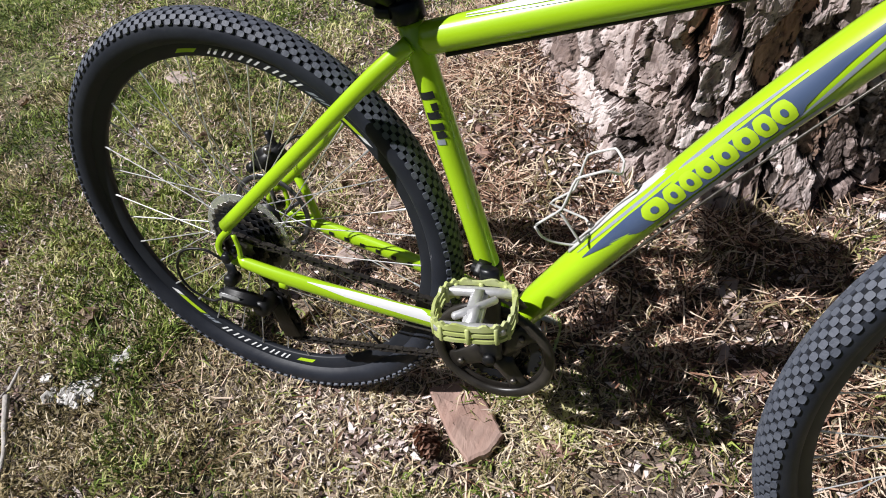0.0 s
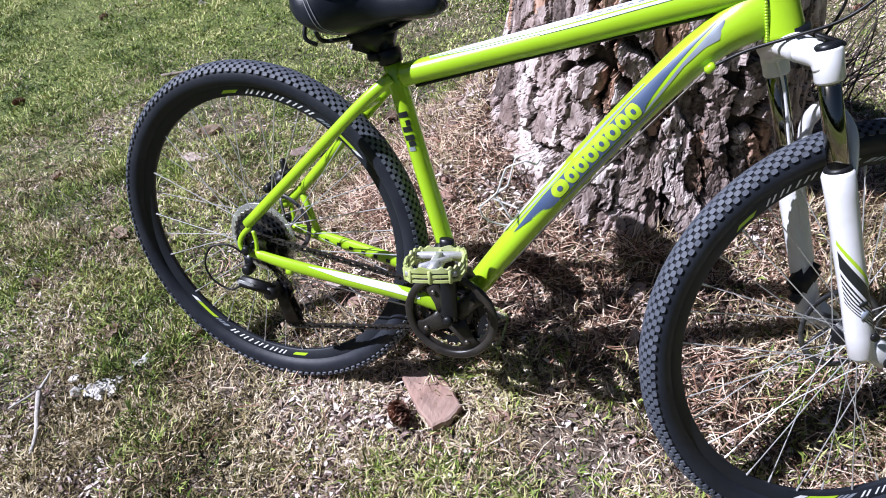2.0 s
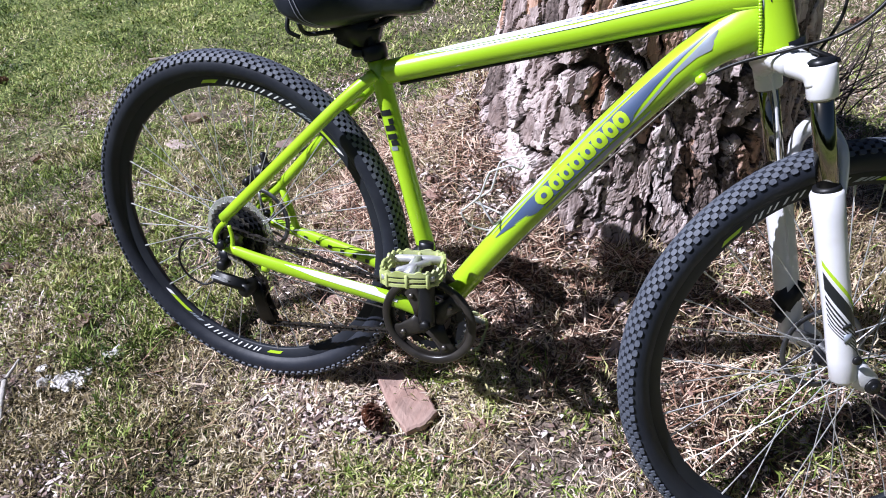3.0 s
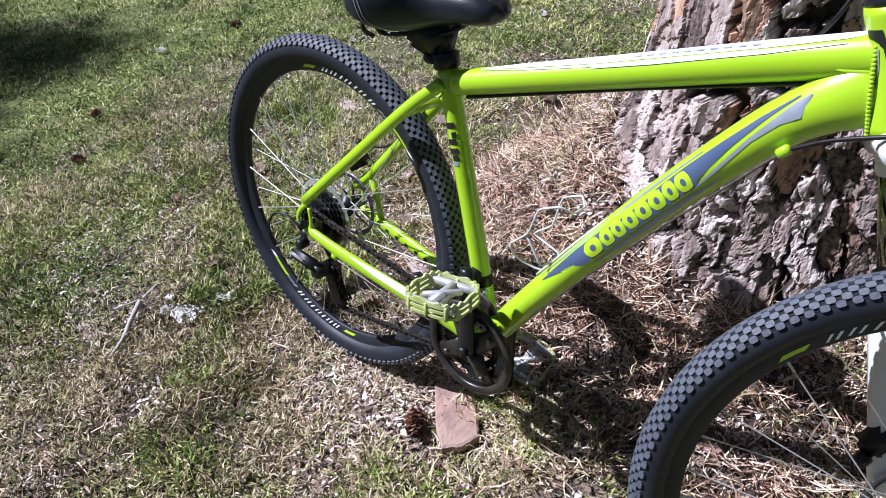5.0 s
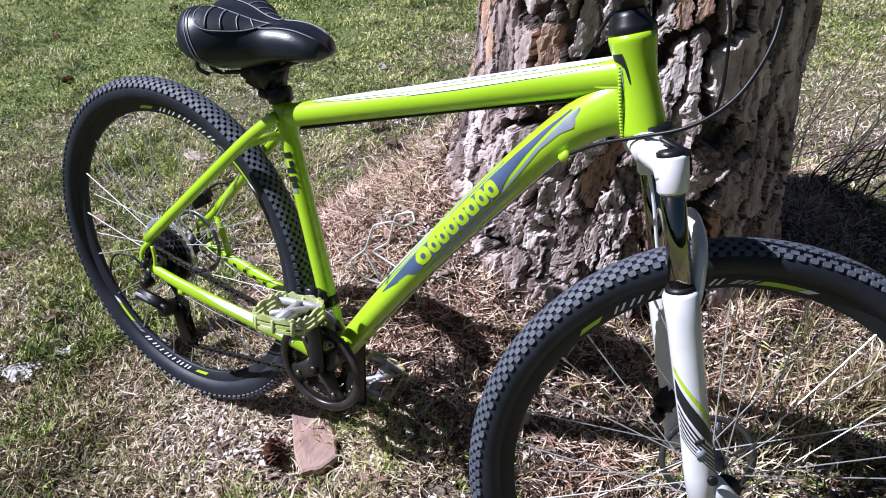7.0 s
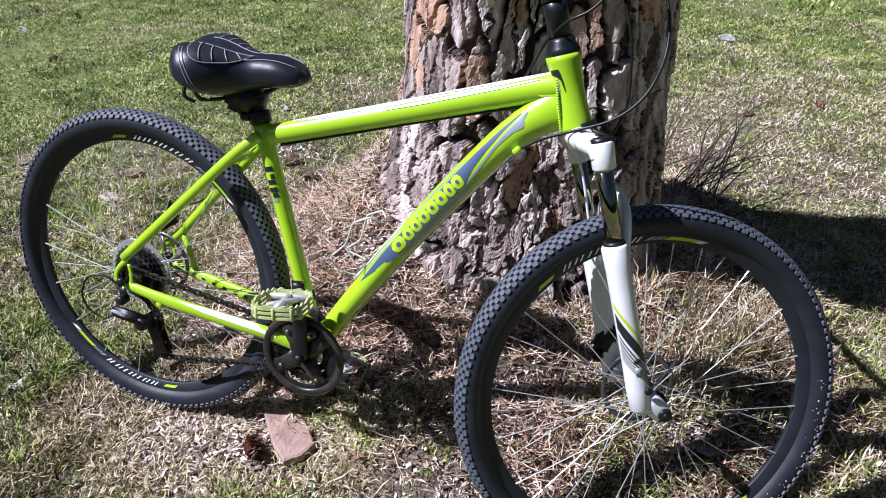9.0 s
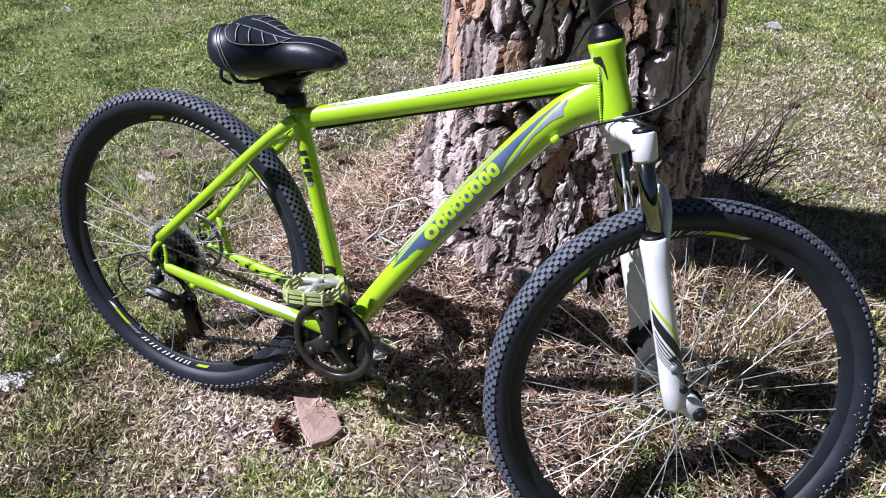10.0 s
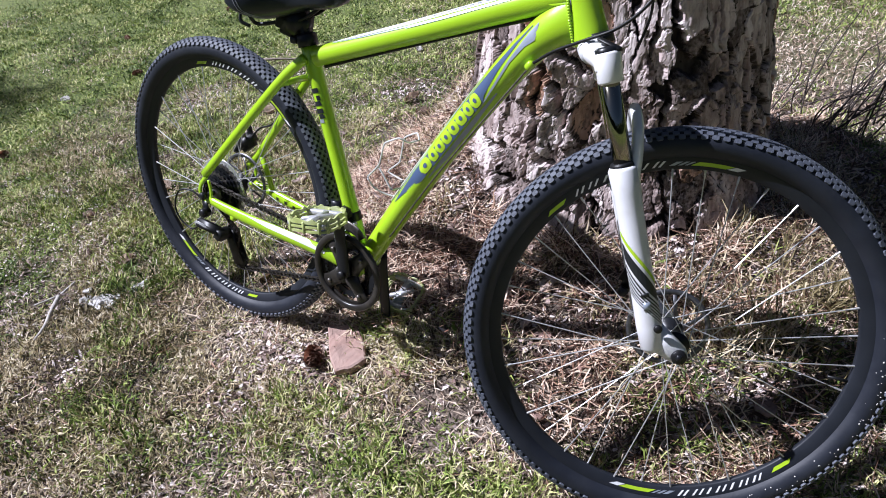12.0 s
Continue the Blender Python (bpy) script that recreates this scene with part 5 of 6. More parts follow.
# ---- rear derailleur ----
mech = empty("rear_derailleur", None, bicycle)
part("hanger", tube([(-0.006, -0.071, -0.008), (-0.002, -0.072, -0.022), (0.000, -0.074, -0.034)], [(0.003, 0.010)] * 3, 12), BLACK_METAL, mech)
part("mount_bolt", lathe([(0, -0.014), (0.008, -0.014), (0.011, -0.010), (0.011, 0.008), (0, 0.010)], 16), PLASTIC, mech, m=Matrix.Translation((0.0, -0.076, -0.034)))
bm = box((0.080, 0.026, 0.025), pose(0.016, -0.082, -0.066, 0, 11, 8), 0.009, segments=2)
part("link_body", bm, PLASTIC, mech)
part("link_plate", box((0.034, 0.004, 0.012), pose(0.000, -0.095, -0.060, 0, 11, 8), 0.003), PEDAL_ALLOY, mech, "grey printed link plate")
part("knuckle", lathe([(0, -0.018), (0.012, -0.018), (0.015, -0.012), (0.015, 0.014), (0.010, 0.020), (0, 0.020)], 18), PLASTIC, mech, m=Matrix.Translation((0.046, -0.070, -0.080)))
for y in (-0.055, -0.037):
    part("cage_plate", tube([(0.048, y, -0.075), (0.056, y, -0.110), (0.072, y, -0.158)], [(0.0014, 0.019), (0.0014, 0.015), (0.0014, 0.017)], 10), PLASTIC, mech)
for x, z in ((0.050, -0.085), (0.072, -0.150)):
    bm = bmesh.new()
    ring = []
    for j in range(22):
        a = math.pi * j / 11
        q = 0.021 if j % 2 else 0.0165
        ring.append([bm.verts.new((q * math.cos(a), h, q * math.sin(a))) for h in (-0.003, 0.003)])
    bm.faces.new([v[0] for v in ring])
    bm.faces.new([v[1] for v in ring][::-1])
    for u, v in zip(ring, ring[1:] + ring[:1]):
        bm.faces.new((u[0], u[1], v[1], v[0]))
    part("jockey_wheel", bm, PLASTIC, mech, smooth=False, m=Matrix.Translation((x, chain_y, z)))

# ---- disc brake caliper at the rear ----
caliper = empty("brake_caliper", pose(0.006, 0.064, 0.105, 0, -35, 0), bicycle)
part("body", box((0.060, 0.034, 0.036), None, 0.009, segments=2), PLASTIC, caliper)
part("arm", box((0.012, 0.012, 0.030), pose(0.016, 0.010, 0.020, 0, 20, 0), 0.003), PLASTIC, caliper)
part("adjuster", tube([(-0.03, -0.006, 0), (-0.046, -0.006, 0)], 0.009, 12), PLASTIC, caliper)
part("bolt", tube([(0.026, -0.018, 0.012), (0.026, -0.024, 0.012)], 0.006, 6), DULL_STEEL, caliper)

# ---- suspension fork, in the axes of the front wheel ----
fork = empty("fork", FRONT, bicycle)
tagged(fork, "white suspension fork with chrome stanchions")
for y_side in (-1, 1):
    y = y_side * 0.066
    part("stanchion", tube([(-0.1755, y, 0.425), (-0.122, y, 0.262)], 0.0140, 24), CHROME, fork)
    leg = [(-0.1318, y, 0.285), (-0.1303, y, 0.280), (-0.118, y, 0.245), (-0.095, y, 0.175), (-0.070, y * 1.02, 0.100), (-0.052, y * 1.03, 0.046), (-0.040, y * 1.03, 0.010), (-0.0375, y * 1.03, 0.002)]
    lower = part("lower_leg", tube(leg, [(0.0185, 0.0185), (0.0215, 0.0215), (0.0205, 0.0205), (0.0195, 0.0195), (0.0185, 0.0190), (0.0175, 0.0200), (0.0165, 0.0190), (0.011, 0.013)], 22), WHITE, fork)
    part("wiper_seal", tube([(-0.1338, y, 0.2905), (-0.1313, y, 0.2835)], [0.0165, 0.0188], 20), PLASTIC, lower)
    foot = [(-0.045, y * 1.03, 0.032), (-0.022, y * 1.05, 0.016), (0.0, y * 1.05, 0.002), (0.010, y * 1.05, -0.004)]
    part("dropout_lug", tube(foot, [(0.012, 0.022), (0.011, 0.020), (0.010, 0.017), (0.006, 0.010)], 14), WHITE, lower)
    part("axle_recess", lathe([(0, -0.004), (0.011, -0.004), (0.0125, 0), (0, 0.003)], 20), PLASTIC, lower, m=Matrix.Translation((0.0, y * 1.05 + y_side * 0.0095, 0.002)))
    part("axle_end", lathe([(0, -0.003), (0.005, -0.003), (0.006, 0), (0, 0.002)], 6), BLACK_METAL, lower, m=Matrix.Translation((0.0, y * 1.05 + y_side * 0.0130, 0.002)))
    part("leg_stud", lathe([(0, -0.003), (0.0062, -0.003), (0.007, 0), (0, 0.002)], 14), PLASTIC, lower, m=Matrix.Translation((-0.040, y * 1.03 + y_side * 0.0175, 0.046)))
    if y_side < 0:
        part("leg_label", box((0.011, 0.0012, 0.013), pose(-0.0625, y * 1.025 - 0.0186, 0.080, 0, -18, 0)), SILVER_INK, lower, "small grey sticker")
        part("leg_label", box((0.012, 0.0012, 0.006), pose(-0.0685, y * 1.025 - 0.0188, 0.098, 0, -18, 0)), BLACK_INK, lower, "small black sticker")
    face = leg[1:]
    face_r = [(0.0215, 0.0215), (0.0205, 0.0205), (0.0195, 0.0195), (0.0185, 0.0190), (0.0175, 0.0200), (0.0165, 0.0190), (0.011, 0.013)]
    mid_deg = 180 if y_side < 0 else 0
    for k, (s, wide, ink) in enumerate(((0.375, 0.020, GREEN_INK), (0.415, 0.058, BLACK_INK), (0.490, 0.011, BLACK_INK), (0.511, 0.010, BLACK_INK), (0.531, 0.009, BLACK_INK), (0.550, 0.008, BLACK_INK), (0.567, 0.007, BLACK_INK), (0.583, 0.006, BLACK_INK))):
        # slanted stripes: cut in short pieces across the leg
        bm = bmesh.new()
        for j in range(10):
            d0, d1 = -70 + 14 * j, -56 + 14 * j
            quad = []
            for d, extra in ((d0, 0), (d1, 0), (d1, wide), (d0, wide)):
                q = s - d * 0.0013 + extra
                L = q * (len(face) - 1)
                i = min(int(L), len(face) - 2)
                f_ = L - i
                p = Vector(face[i]).lerp(Vector(face[i + 1]), f_)
                along = (Vector(face[i + 1]) - Vector(face[i])).normalized()
                s_axis = Vector((0, 1, 0))
                u_axis = along.cross(s_axis)
                ra = face_r[i][0] + (face_r[i + 1][0] - face_r[i][0]) * f_ + 0.0008
                rb = face_r[i][1] + (face_r[i + 1][1] - face_r[i][1]) * f_ + 0.0008
                ang = radians(mid_deg + d * (1 if y_side < 0 else -1))
                quad.append(bm.verts.new(p + s_axis * (ra * math.cos(ang)) + u_axis * (rb * math.sin(ang))))
            bm.faces.new(quad)
        part("leg_stripe", bm, ink, lower)
    crown_leg = smooth_path([(-0.196, y * 0.15, 0.446), (-0.192, y * 0.55, 0.440), (-0.180, y * 0.92, 0.432), (-0.174, y, 0.418)], 5)
    part("crown_arm", tube(crown_leg, [(0.0205 - 0.0035 * i / (len(crown_leg) - 1), 0.0195 - 0.0040 * i / (len(crown_leg) - 1)) for i in range(len(crown_leg))], 18, side=(1, 0, 0)), WHITE, fork)
    part("crown_socket", tube([(-0.1785, y, 0.443), (-0.1775, y, 0.440), (-0.1672, y, 0.404), (-0.1662, y, 0.401)], [0.0175, 0.0192, 0.0186, 0.0165], 24), WHITE, fork)
    cap = part("fork_cap", tube([(-0.1765, y, 0.437), (-0.1800, y, 0.448), (-0.1808, y, 0.4505)], [0.0178, 0.0172, 0.012], 20), BLACK_METAL, fork)
    part("cap_lever", box((0.040, 0.014, 0.007), pose(-0.176, y, 0.4535, 0, 18, 30 * y_side), 0.003), PLASTIC, cap)
arch = smooth_path([(-0.114, -0.064, 0.250), (-0.112, -0.060, 0.290), (-0.116, -0.048, 0.338), (-0.120, 0, 0.362), (-0.116, 0.048, 0.338), (-0.112, 0.060, 0.290), (-0.114, 0.064, 0.250)], 6)
part("arch", tube(arch, [(0.009, 0.012)] * len(arch), 14, side=(1, 0, 0.3)), WHITE, fork)
part("crown_bridge", tube([(-0.195, -0.040, 0.440), (-0.197, 0, 0.448), (-0.195, 0.040, 0.440)], [(0.022, 0.018), (0.024, 0.019), (0.022, 0.018)], 18, side=(1, 0, 0)), WHITE, fork)
part("crown_race", tube([(-0.190, 0, 0.452), (-0.1955, 0, 0.468)], [0.026, 0.0255], 24), BLACK_METAL, fork)
front_caliper = empty("brake_caliper", pose(-0.070, 0.058, 0.085, 0, 25, 0), fork)
part("body", box((0.034, 0.030, 0.058), None, 0.008, segments=2), PLASTIC, front_caliper)
part("adjuster", tube([(0, -0.012, -0.028), (0, -0.012, -0.042)], 0.009, 12), PLASTIC, front_caliper)
hose = smooth_path([(-0.075, 0.052, 0.112), (-0.105, 0.046, 0.20), (-0.140, 0.045, 0.30), (-0.175, 0.035, 0.40), (-0.245, 0.02, 0.52), (-0.255, 0.01, 0.66)], 8)
part("brake_hose", tube(hose, 0.0024, 8), WHITE, fork, "pale brake cable")

# ---- headset, stem and bar ----
axis = (HEAD_TOP - HEAD_LOW).normalized()
part("headset_cup", tube([HEAD_TOP + axis * d for d in (0.0, 0.003, 0.010, 0.020, 0.026)], [0.0275, 0.0285, 0.0265, 0.0205, 0.0195], 26), BLACK_METAL, bicycle)
steer_top = HEAD_TOP + axis * 0.125
part("spacer", tube([HEAD_TOP + axis * d for d in (0.024, 0.06, 0.061, 0.085)], [0.0185, 0.0185, 0.0190, 0.0190], 24), BLACK_METAL, bicycle)
bar_middle = steer_top + FRONT.to_3x3() @ Vector((0.055, 0, 0.030))
part("stem", tube([HEAD_TOP + axis * 0.082, steer_top, bar_middle], [0.021, 0.021, 0.0175], 20), BLACK_METAL, bicycle)
rot = FRONT.to_3x3()
bar = [bar_middle + rot @ Vector(v) for v in ((-0.055, -0.335, 0.050), (-0.035, -0.20, 0.045), (-0.005, -0.09, 0.012), (0, -0.04, 0), (0, 0.04, 0), (-0.005, 0.09, 0.012), (-0.035, 0.20, 0.045), (-0.055, 0.335, 0.050))]
handlebar = part("handlebar", tube(smooth_path(bar, 6), 0.0125, 14), BLACK_METAL, bicycle)
for a, b in ((bar[0], bar[1]), (bar[7], bar[6])):
    part("grip", tube([a, a.lerp(b, 0.05), a.lerp(b, 0.88), a.lerp(b, 0.93)], [0.016, 0.0170, 0.0165, 0.018], 16), RUBBER, handlebar)

# ---- cables ----
def cable(points, r=0.0023, mat=PLASTIC, label="", steps=8):
    return part("cable", tube(smooth_path(points, steps), r, 8), mat, bicycle, label)


cable([(0.505, -0.020, 0.026), (0.62, -0.022, 0.190), (0.76, -0.022, 0.372), (0.786, -0.024, 0.404)], 0.0016, DULL_STEEL)
part("cable_stop", box((0.016, 0.012, 0.012), pose(0.788, -0.026, 0.408, 0, -48, 0), 0.003), LIME, bicycle)
cable([(0.790, -0.026, 0.410), (0.830, -0.034, 0.436), (0.880, -0.045, 0.459), (0.926, -0.050, 0.480), (0.959, -0.050, 0.507), (0.980, -0.040, 0.541), (0.990, -0.010, 0.591), (0.980, 0.01, 0.65), (0.94, 0.03, 0.74)], 0.0025)
cable([(0.930, 0.05, 0.44), (0.946, 0.04, 0.496), (0.941, 0.04, 0.557), (0.936, 0.03, 0.593), (0.922, 0.03, 0.64), (0.91, 0.03, 0.74)], 0.0022)
cable([(0.335, -0.004, 0.3405), (0.50, -0.004, 0.392), (0.66, -0.004, 0.441), (0.80, -0.006, 0.482)], 0.0030)
cable([(0.780, -0.004, 0.478), (0.774, 0.010, 0.51), (0.789, 0.0, 0.543), (0.806, 0.0, 0.582), (0.839, -0.035, 0.616), (0.877, -0.04, 0.641), (0.92, -0.02, 0.70)], 0.0024)
cable([(-0.006, -0.074, -0.006), (-0.040, -0.078, 0.012), (-0.078, -0.085, 0.004), (-0.094, -0.090, -0.034), (-0.080, -0.092, -0.066), (-0.044, -0.090, -0.083), (-0.016, -0.088, -0.070)], 0.0022)
cable([(0.40, -0.03, -0.085), (0.25, -0.060, -0.055), (0.10, -0.070, -0.034), (0.088, -0.070, -0.030)], 0.0015, DULL_STEEL)
cable([(0.020, 0.060, 0.115), (0.060, 0.060, 0.150), (0.120, 0.058, 0.180), (0.25, 0.035, 0.31), (0.31, 0.015, 0.345)], 0.0024)

# front derailleur at the foot of the seat tube
front_mech = empty("front_derailleur", None, bicycle)
part("band", tube([SEAT_TOP + seat_axis * d for d in (0.345, 0.348, 0.362, 0.365)], [0.0170, 0.0186, 0.0186, 0.0170], 20), BLACK_METAL, front_mech)
part("cage", tube(smooth_path([(0.345, -0.040, 0.014), (0.395, -0.044, 0.034), (0.435, -0.044, 0.028), (0.450, -0.042, 0.012)], 5), [(0.0016, 0.012)] * 16, 10), DULL_STEEL, front_mech)
part("link", box((0.030, 0.026, 0.022), pose(0.388, -0.022, 0.050, 0, 15, 0), 0.006, segments=2), PLASTIC, front_mech)
part("clamp_bolt", lathe([(0, -0.004), (0.005, -0.004), (0.006, 0.003), (0, 0.004)], 8), PEDAL_ALLOY, front_mech, m=Matrix.Translation((0.412, -0.020, 0.028)))

def soft_corners(points, cut):
    """A path whose corners are only a little rounded."""
    p = [Vector(q) for q in points]
    out = [p[0]]
    for a, b, c in zip(p, p[1:], p[2:]):
        out += [b.lerp(a, cut), b.lerp(a, cut * 0.3).lerp(b.lerp(c, cut * 0.3), 0.5), b.lerp(c, cut)]
    return out + [p[-1]]


# bottle cage of bent wire on the down tube
cage = empty("bottle_cage", None, bicycle)
tagged(cage, "bent pale aluminium wire bottle cage")
wire = [(0.520, -0.010, 0.132), (0.516, -0.028, 0.132), (0.486, -0.030, 0.176), (0.457, -0.030, 0.146), (0.490, -0.032, 0.180), (0.502, -0.032, 0.226), (0.535, -0.030, 0.242), (0.550, -0.018, 0.232),
        (0.548, 0.018, 0.228), (0.535, 0.030, 0.238), (0.502, 0.032, 0.222), (0.492, 0.032, 0.168), (0.460, 0.030, 0.142), (0.512, 0.028, 0.130), (0.520, 0.010, 0.128)]
part("wire", tube(soft_corners(wire, 0.22), 0.0017, 8), WIRE, cage)
part("wire", tube(smooth_path([(0.458, -0.030, 0.145), (0.470, -0.020, 0.122), (0.500, -0.006, 0.110), (0.520, 0.0, 0.118)], 5), 0.0017, 8), WIRE, cage)
part("base_plate", tube(smooth_path([(0.500, 0, 0.100), (0.560, 0, 0.188), (0.610, 0, 0.256)], 5), [(0.010, 0.003)] * 11, 12), WIRE, cage)
for x, z in ((0.525, 0.140), (0.572, 0.208)):
    part("bolt", lathe([(0, -0.003), (0.004, -0.003), (0.0045, 0.002), (0, 0.003)], 8), DULL_STEEL, cage, m=Matrix.Translation((x - 0.004, 0, z + 0.003)) @ pose(0, 0, 0, 90, 0, 0))


# ---- loose things on the ground ----
def resting(x, y, up=0.0, rz=0.0, rx=0.0, ry=0.0):
    return pose(x, y, ground_height(x, y) + up, rx, ry, rz)


def bark_chunk(x, y, w, h, thick, rz, seed, mat=BARK_INNER, label="reddish slab of fallen pine bark on the ground", tilt=(4, 3), corners=None, lift=0.004):
    pick = random.Random(seed)
    if corners is None:
        m = pick.randint(6, 8)
        corners = [(w / 2 * math.cos(2 * math.pi * i / m) * pick.uniform(0.75, 1.15), h / 2 * math.sin(2 * math.pi * i / m) * pick.uniform(0.75, 1.15)) for i in range(m)]
    rim = []
    for i, a in enumerate(corners):
        b = corners[(i + 1) % len(corners)]
        k_n = max(3, int(math.hypot(b[0] - a[0], b[1] - a[1]) / 0.008))
        for k in range(k_n):
            t = k / k_n
            j = 0.05 * noise.noise((seed, i + t * 4.0, 2.2))
            rim.append(((a[0] + (b[0] - a[0]) * t) * (1 + j), (a[1] + (b[1] - a[1]) * t) * (1 + j)))
    bm = bmesh.new()
    rings = []
    for share, z in ((1.0, -thick), (1.03, -thick * 0.55), (1.0, -0.001), (0.93, 0.0015), (0.6, 0.002), (0.25, 0.001)):
        rings.append([bm.verts.new((u * share, v * share, z + (0.004 if z > -0.004 else 0.0) * noise.noise((u * share * 38, v * share * 14, seed)))) for u, v in rim])
    n = len(rim)
    for r0, r1 in zip(rings, rings[1:]):
        for i in range(n):
            bm.faces.new((r0[i], r0[(i + 1) % n], r1[(i + 1) % n], r1[i]))
    bm.faces.new(rings[0][::-1])
    bm.faces.new(rings[-1])
    ob = part("bark_piece", bm, mat, smooth=False, m=resting(x, y, thick * 0.8 + lift, rz, *tilt))
    return tagged(ob, label, "bark piece")


bark_chunk(0.338, -0.064, 0.1, 0.1, 0.020, 0, 31, lift=0.012, corners=[(-0.078, 0.026), (-0.020, 0.064), (0.030, 0.030), (0.072, -0.016), (0.060, -0.052), (0.030, -0.078), (-0.010, -0.050), (-0.046, -0.010)])
for k, (x, y, w, h) in enumerate(((0.485, -0.082, 0.034, 0.044), (0.520, -0.078, 0.036, 0.042), (0.12, 0.32, 0.05, 0.035), (0.24, 0.42, 0.045, 0.05), (0.06, 0.16, 0.04, 0.05), (0.33, 0.33, 0.04, 0.03), (0.19, 0.25, 0.05, 0.03),
                                  (0.78, 0.10, 0.03, 0.04), (1.30, 0.30, 0.03, 0.05), (1.18, 0.40, 0.04, 0.03))):
    bark_chunk(x, y, w, h, 0.010, 37 * k, 50 + k, label="small reddish chip of pine bark on the needles")
pick = random.Random(5)
for k in range(24):
    x, y = (-0.418 + pick.gauss(0, 0.036), -0.232 + pick.gauss(0, 0.022)) if k < 19 else (-0.375 + pick.gauss(0, 0.016), -0.138 + pick.gauss(0, 0.012))
    bark_chunk(x, y, pick.uniform(0.016, 0.044), pick.uniform(0.014, 0.028), 0.003, pick.uniform(0, 180), 70 + k, PALE, "bleached flaky bark chip lying in thin grass", (pick.uniform(-28, 28), pick.uniform(-28, 28)), lift=0.012)
for k, (x, y, w, h) in enumerate(((-0.83, 0.74, 0.11, 0.07), (-0.46, 0.84, 0.10, 0.07), (-0.10, 0.10, 0.08, 0.05), (-0.02, 0.22, 0.07, 0.05), (-0.36, 0.52, 0.06, 0.05), (-0.62, 0.30, 0.09, 0.05), (0.05, 0.50, 0.07, 0.05),
                                  (0.30, 0.20, 0.07, 0.05), (0.44, 0.30, 0.05, 0.04), (0.20, 0.62, 0.06, 0.04), (-0.20, 0.36, 0.06, 0.05), (0.62, 0.20, 0.05, 0.03), (0.72, 0.24, 0.06, 0.04), (1.22, 0.16, 0.06, 0.04), (1.02, 0.12, 0.05, 0.04))):
    bark_chunk(x, y, w, h, 0.006, 53 * k, 150 + k, FLAKE, "flat grey-brown flake of shed pine bark", (pick.uniform(-10, 10), pick.uniform(-10, 10)), lift=0.010)

for k in range(46):
    a, d = radians(pick.uniform(165, 285)), pick.uniform(0.47, 0.86)
    size = pick.uniform(0.018, 0.050)
    bark_chunk(TREE.x + d * math.cos(a), TREE.y + d * math.sin(a), size, size * pick.uniform(0.5, 0.9), 0.005, pick.uniform(0, 360), 230 + k, FLAKE if k % 3 else BARK_INNER,
               "small flake of shed bark among pine needles", (pick.uniform(-25, 25), pick.uniform(-25, 25)), lift=0.014)


def dead_leaf(x, y, size, rz, seed, tilt=(12, -10), mat=LEAF, label="curled brown dead leaf lying on the lawn"):
    pick = random.Random(seed)
    bm = bmesh.new()
    rows_ = []
    for i in range(9):
        t = i / 8
        w = size * 0.36 * math.sin(math.pi * (0.06 + 0.9 * t)) ** 0.8 * pick.uniform(0.75, 1.15)
        row = []
        for k in range(-2, 3):
            v = k / 2
            row.append(bm.verts.new((size * (t - 0.5), w * v, size * (0.22 * v * v + 0.10 * math.sin(3 * t + seed)) + 0.004 * pick.random())))
        rows_.append(row)
    for r0, r1 in zip(rows_, rows_[1:]):
        for k in range(4):
            bm.faces.new((r0[k], r0[k + 1], r1[k + 1], r1[k]))
    bmesh.ops.solidify(bm, geom=bm.faces[:], thickness=0.0012)
    ob = part("dead_leaf", bm, mat, m=resting(x, y, 0.010, rz, *tilt))
    return tagged(ob, label, "leaf")


for k, (x, y, s, rz) in enumerate(((-0.515, -0.080, 0.060, 65), (-0.89, 0.04, 0.050, 20), (-0.79, 0.29, 0.060, -10), (-0.90, 0.92, 0.085, 30), (-0.31, -0.012, 0.055, 10), (-0.06, 0.055, 0.070, 15), (-0.36, 1.21, 0.07, 60),
                                   (-0.23, 1.10, 0.07, -30), (-0.874, 0.043, 0.045, 110), (-0.10, 0.42, 0.06, 40), (0.02, 0.30, 0.05, -60), (-1.30, 0.55, 0.05, 15), (-0.6, 0.5, 0.045, 80), (0.62, -0.30, 0.035, 15), (0.10, -0.42, 0.04, -40))):
    dead_leaf(x, y, s, rz, 100 + k)
for k, (x, y, s, rz) in enumerate(((-2.10, 0.69, 0.055, 30), (1.34, 3.73, 0.10, 0), (-1.9, 2.3, 0.05, 70), (-3.2, 2.6, 0.06, 10), (-0.7, 1.75, 0.04, 0), (-1.15, 0.05, 0.04, 40))):
    dead_leaf(x, y, s, rz, 200 + k, (25, 10), PALE, "pale bleached leaf lying on the green lawn")


def pine_cone(x, y, length, rz, rx, label="open brown pine cone lying on the ground"):
    cone = empty("pine_cone", resting(x, y, length * 0.36, rz, rx))
    tagged(cone, label, "pine cone", "pine cones")
    part("core", tube([(0, 0, -length / 2), (0, 0, 0), (0, 0, length * 0.46)], [length * 0.14, length * 0.16, length * 0.04], 8), CONE, cone)
    return cone


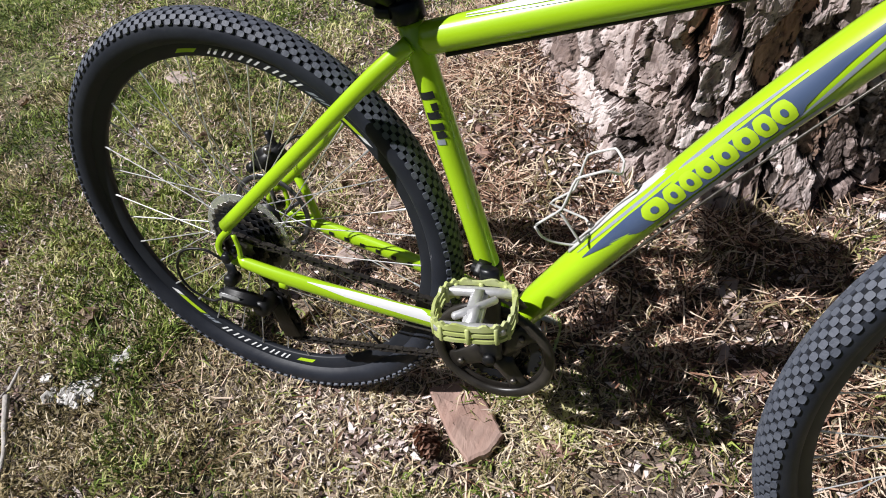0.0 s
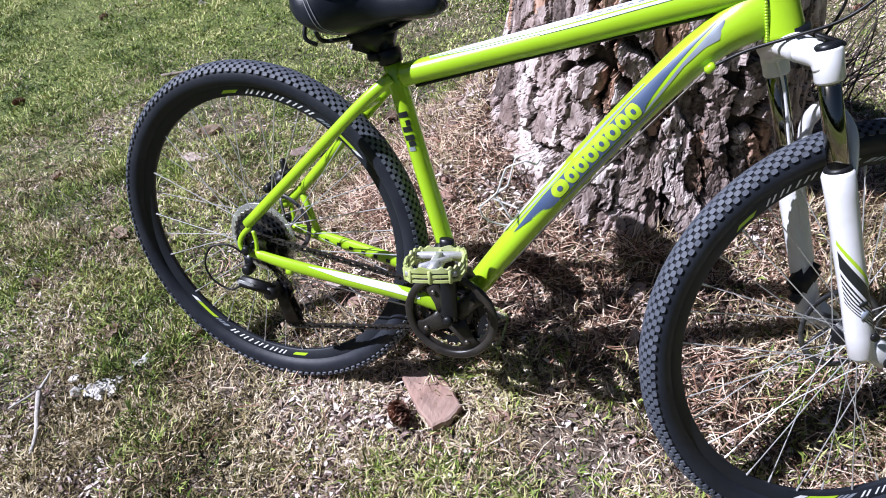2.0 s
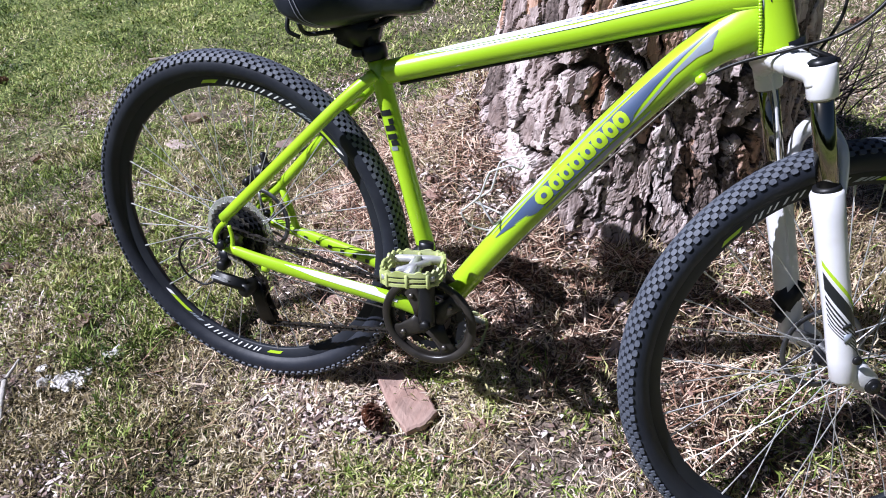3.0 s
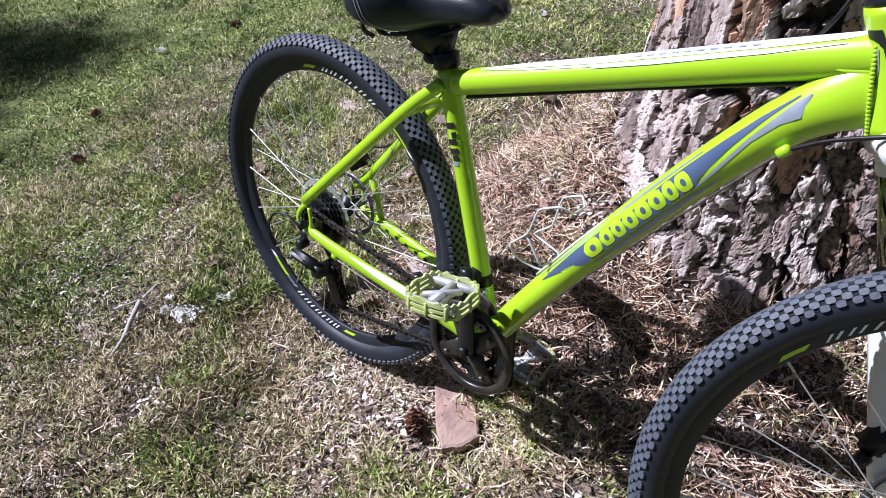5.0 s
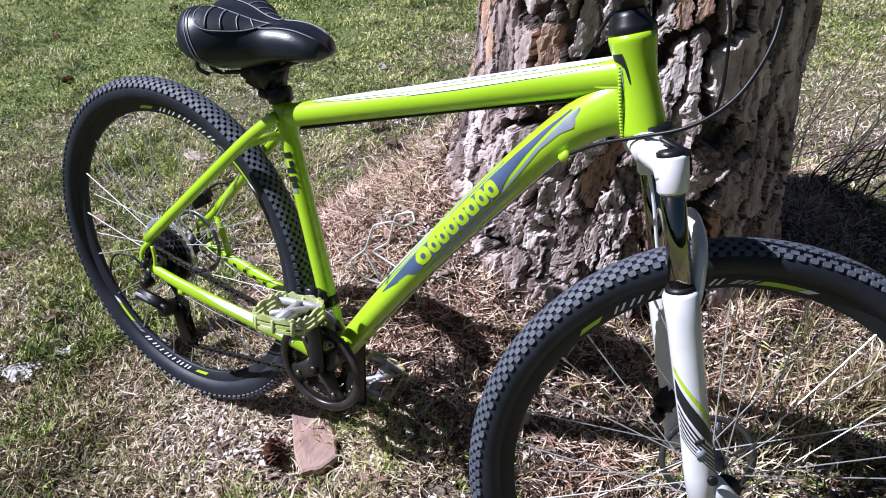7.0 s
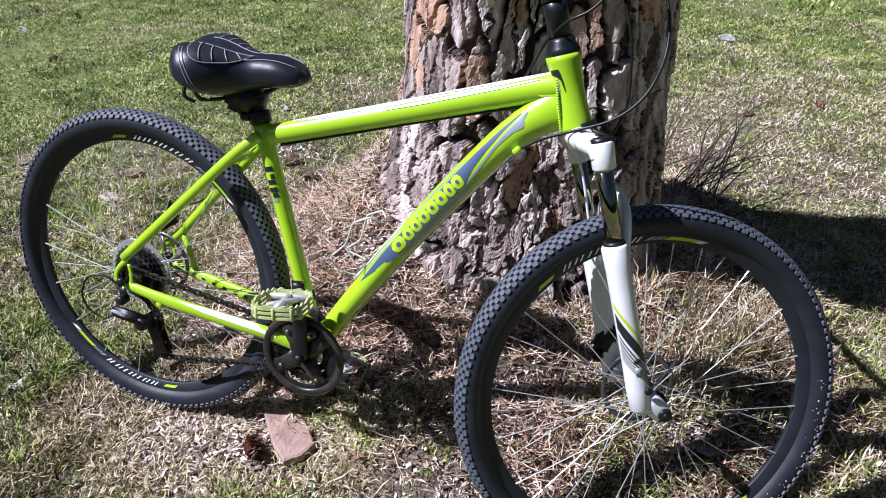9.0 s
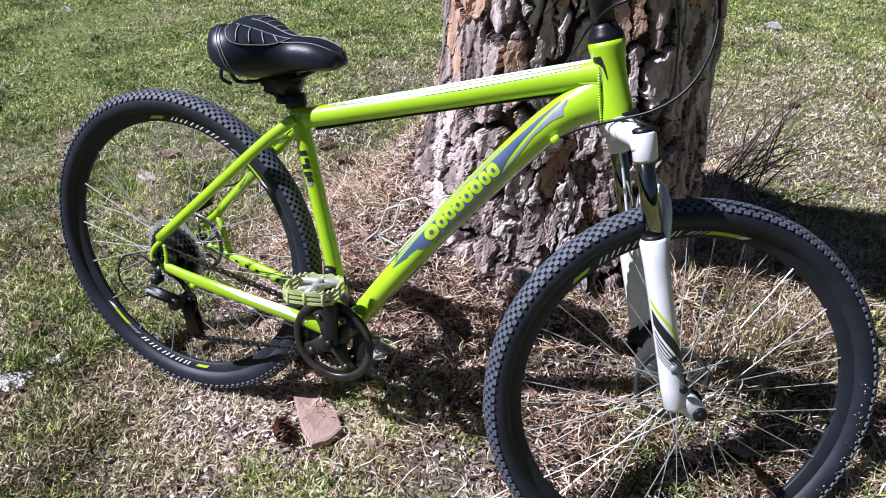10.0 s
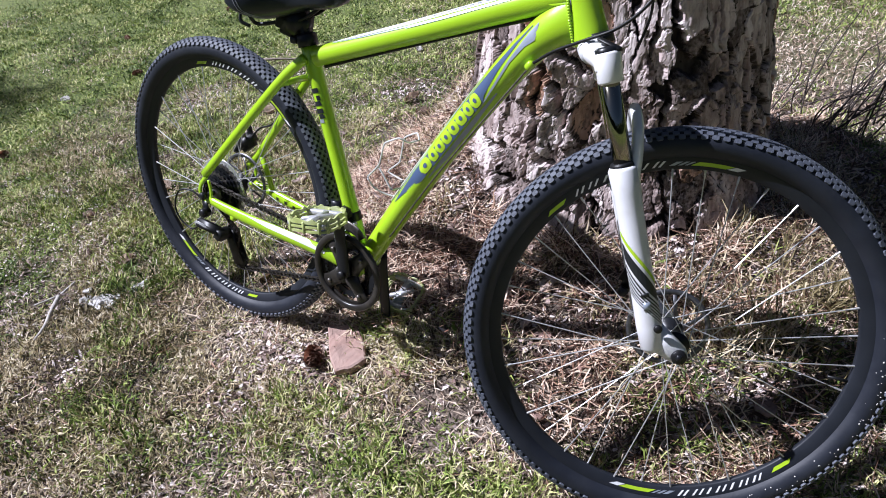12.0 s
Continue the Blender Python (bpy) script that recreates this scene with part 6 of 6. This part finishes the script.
scale_bm = bmesh.new()
rows = []
for i, (t, w, z) in enumerate(((0, 0.15, 0), (0.5, 0.34, 0.04), (0.85, 0.40, 0.16), (1.0, 0.22, 0.30))):
    rows.append([scale_bm.verts.new((t, w * k, z + 0.06 * (1 - k * k))) for k in (-1, 0, 1)])
for r0, r1 in zip(rows, rows[1:]):
    for k in range(2):
        scale_bm.faces.new((r0[k], r0[k + 1], r1[k + 1], r1[k]))
bmesh.ops.solidify(scale_bm, geom=scale_bm.faces[:], thickness=0.08)
scale_mesh = bpy.data.meshes.new("cone_scale")
scale_bm.to_mesh(scale_mesh)
scale_bm.free()
scale_mesh.materials.append(CONE)


def with_scales(cone, length, count):
    for k in range(count):
        t = (k + 0.5) / count
        a = k * 2.39996
        z = length * (-0.46 + 0.92 * t)
        r = length * 0.32 * math.sin(math.pi * min(0.18 + 0.80 * t, 1)) ** 0.7
        placed("cone_scale", scale_mesh, cone, m=Matrix.Translation((0, 0, z)) @ pose(0, 0, 0, 0, 0, math.degrees(a)) @ Matrix.Translation((length * 0.08, 0, 0)) @ pose(0, 0, 0, 0, -18 - 40 * t, 0)
               @ Matrix.Diagonal((r, length * 0.24, length * 0.22, 1)))
    return cone


near_cone = with_scales(pine_cone(0.288, -0.128, 0.066, 40, 78), 0.070, 60)
for k, (x, y) in enumerate(((-1.79, -0.20), (-1.74, 0.19), (1.413, 2.376), (-2.43, 2.08), (1.75, 2.62), (-2.65, 1.45), (-1.45, -0.02), (-2.0, 1.05), (-3.1, 3.0), (2.3, 2.9), (-0.3, 2.9))):
    c = copy_thing(near_cone, resting(x, y, 0.016, 50 * k, 75 + 8 * (k % 3)) @ Matrix.Diagonal((0.8, 0.8, 0.8, 1)))

# sticks and twigs
def stick(points, r, label, mat=TWIG):
    pts = smooth_path(points, 6)
    n = len(pts)
    ob = part("stick", tube(pts, [r * (1 - 0.45 * i / (n - 1)) * (1 + 0.12 * noise.noise((i * 0.9, r * 900, 0))) for i in range(n)], 8), mat)
    return tagged(ob, label, "stick")


def over(x, y, up=0.006):
    return (x, y, ground_height(x, y) + up)


stick([over(-0.549, -0.28, 0.022), over(-0.501, -0.333, 0.022), over(-0.461, -0.377, 0.022), over(-0.431, -0.421, 0.022)], 0.0066, "grey weathered stick lying in dry grass", GREY_WOOD)
stick([over(-0.575, -0.215, 0.018), over(-0.560, -0.275, 0.020), over(-0.590, -0.335, 0.018)], 0.0042, "thin grey weathered stick lying in dry grass", GREY_WOOD)
stick([over(-1.46, 1.36, 0.02), over(-1.33, 1.40, 0.025), over(-1.20, 1.47, 0.015)], 0.008, "dead grey twig lying on the lawn")
stick([over(0.72, 0.02), over(0.86, -0.01, 0.02), over(0.98, 0.06)], 0.002, "thin dead stem lying on the ground")
stick([over(-0.30, -0.18), over(-0.22, -0.16, 0.014), over(-0.12, -0.21)], 0.0022, "thin dead stem lying in the grass")
stick([over(1.42, 0.42, 0.01), over(1.50, 0.52, 0.06), over(1.56, 0.60, 0.10)], 0.0025, "pale dry stem standing behind the wheel")

# a brittle bush of bare twigs behind the tree
bush = tagged(empty("twig_bush", resting(1.12, 1.36)), "dark bare twigs of a small dead bush", "bush")
pick = random.Random(77)
for k in range(36):
    a, far, high = pick.uniform(-0.5, 1.3), pick.uniform(0.05, 0.28), pick.uniform(0.07, 0.30)
    b = (pick.gauss(0, 0.09), pick.gauss(0, 0.09), -0.02)
    mid = (b[0] + far * 0.5 * math.cos(a) + pick.gauss(0, 0.02), b[1] + far * 0.5 * math.sin(a) + pick.gauss(0, 0.02), high * 0.65)
    end = (b[0] + far * math.cos(a), b[1] + far * math.sin(a), high)
    part("twig", tube(smooth_path([b, mid, end], 3), [0.0030 * (1 - 0.11 * i) for i in range(7)], 5), FISSURE, bush)
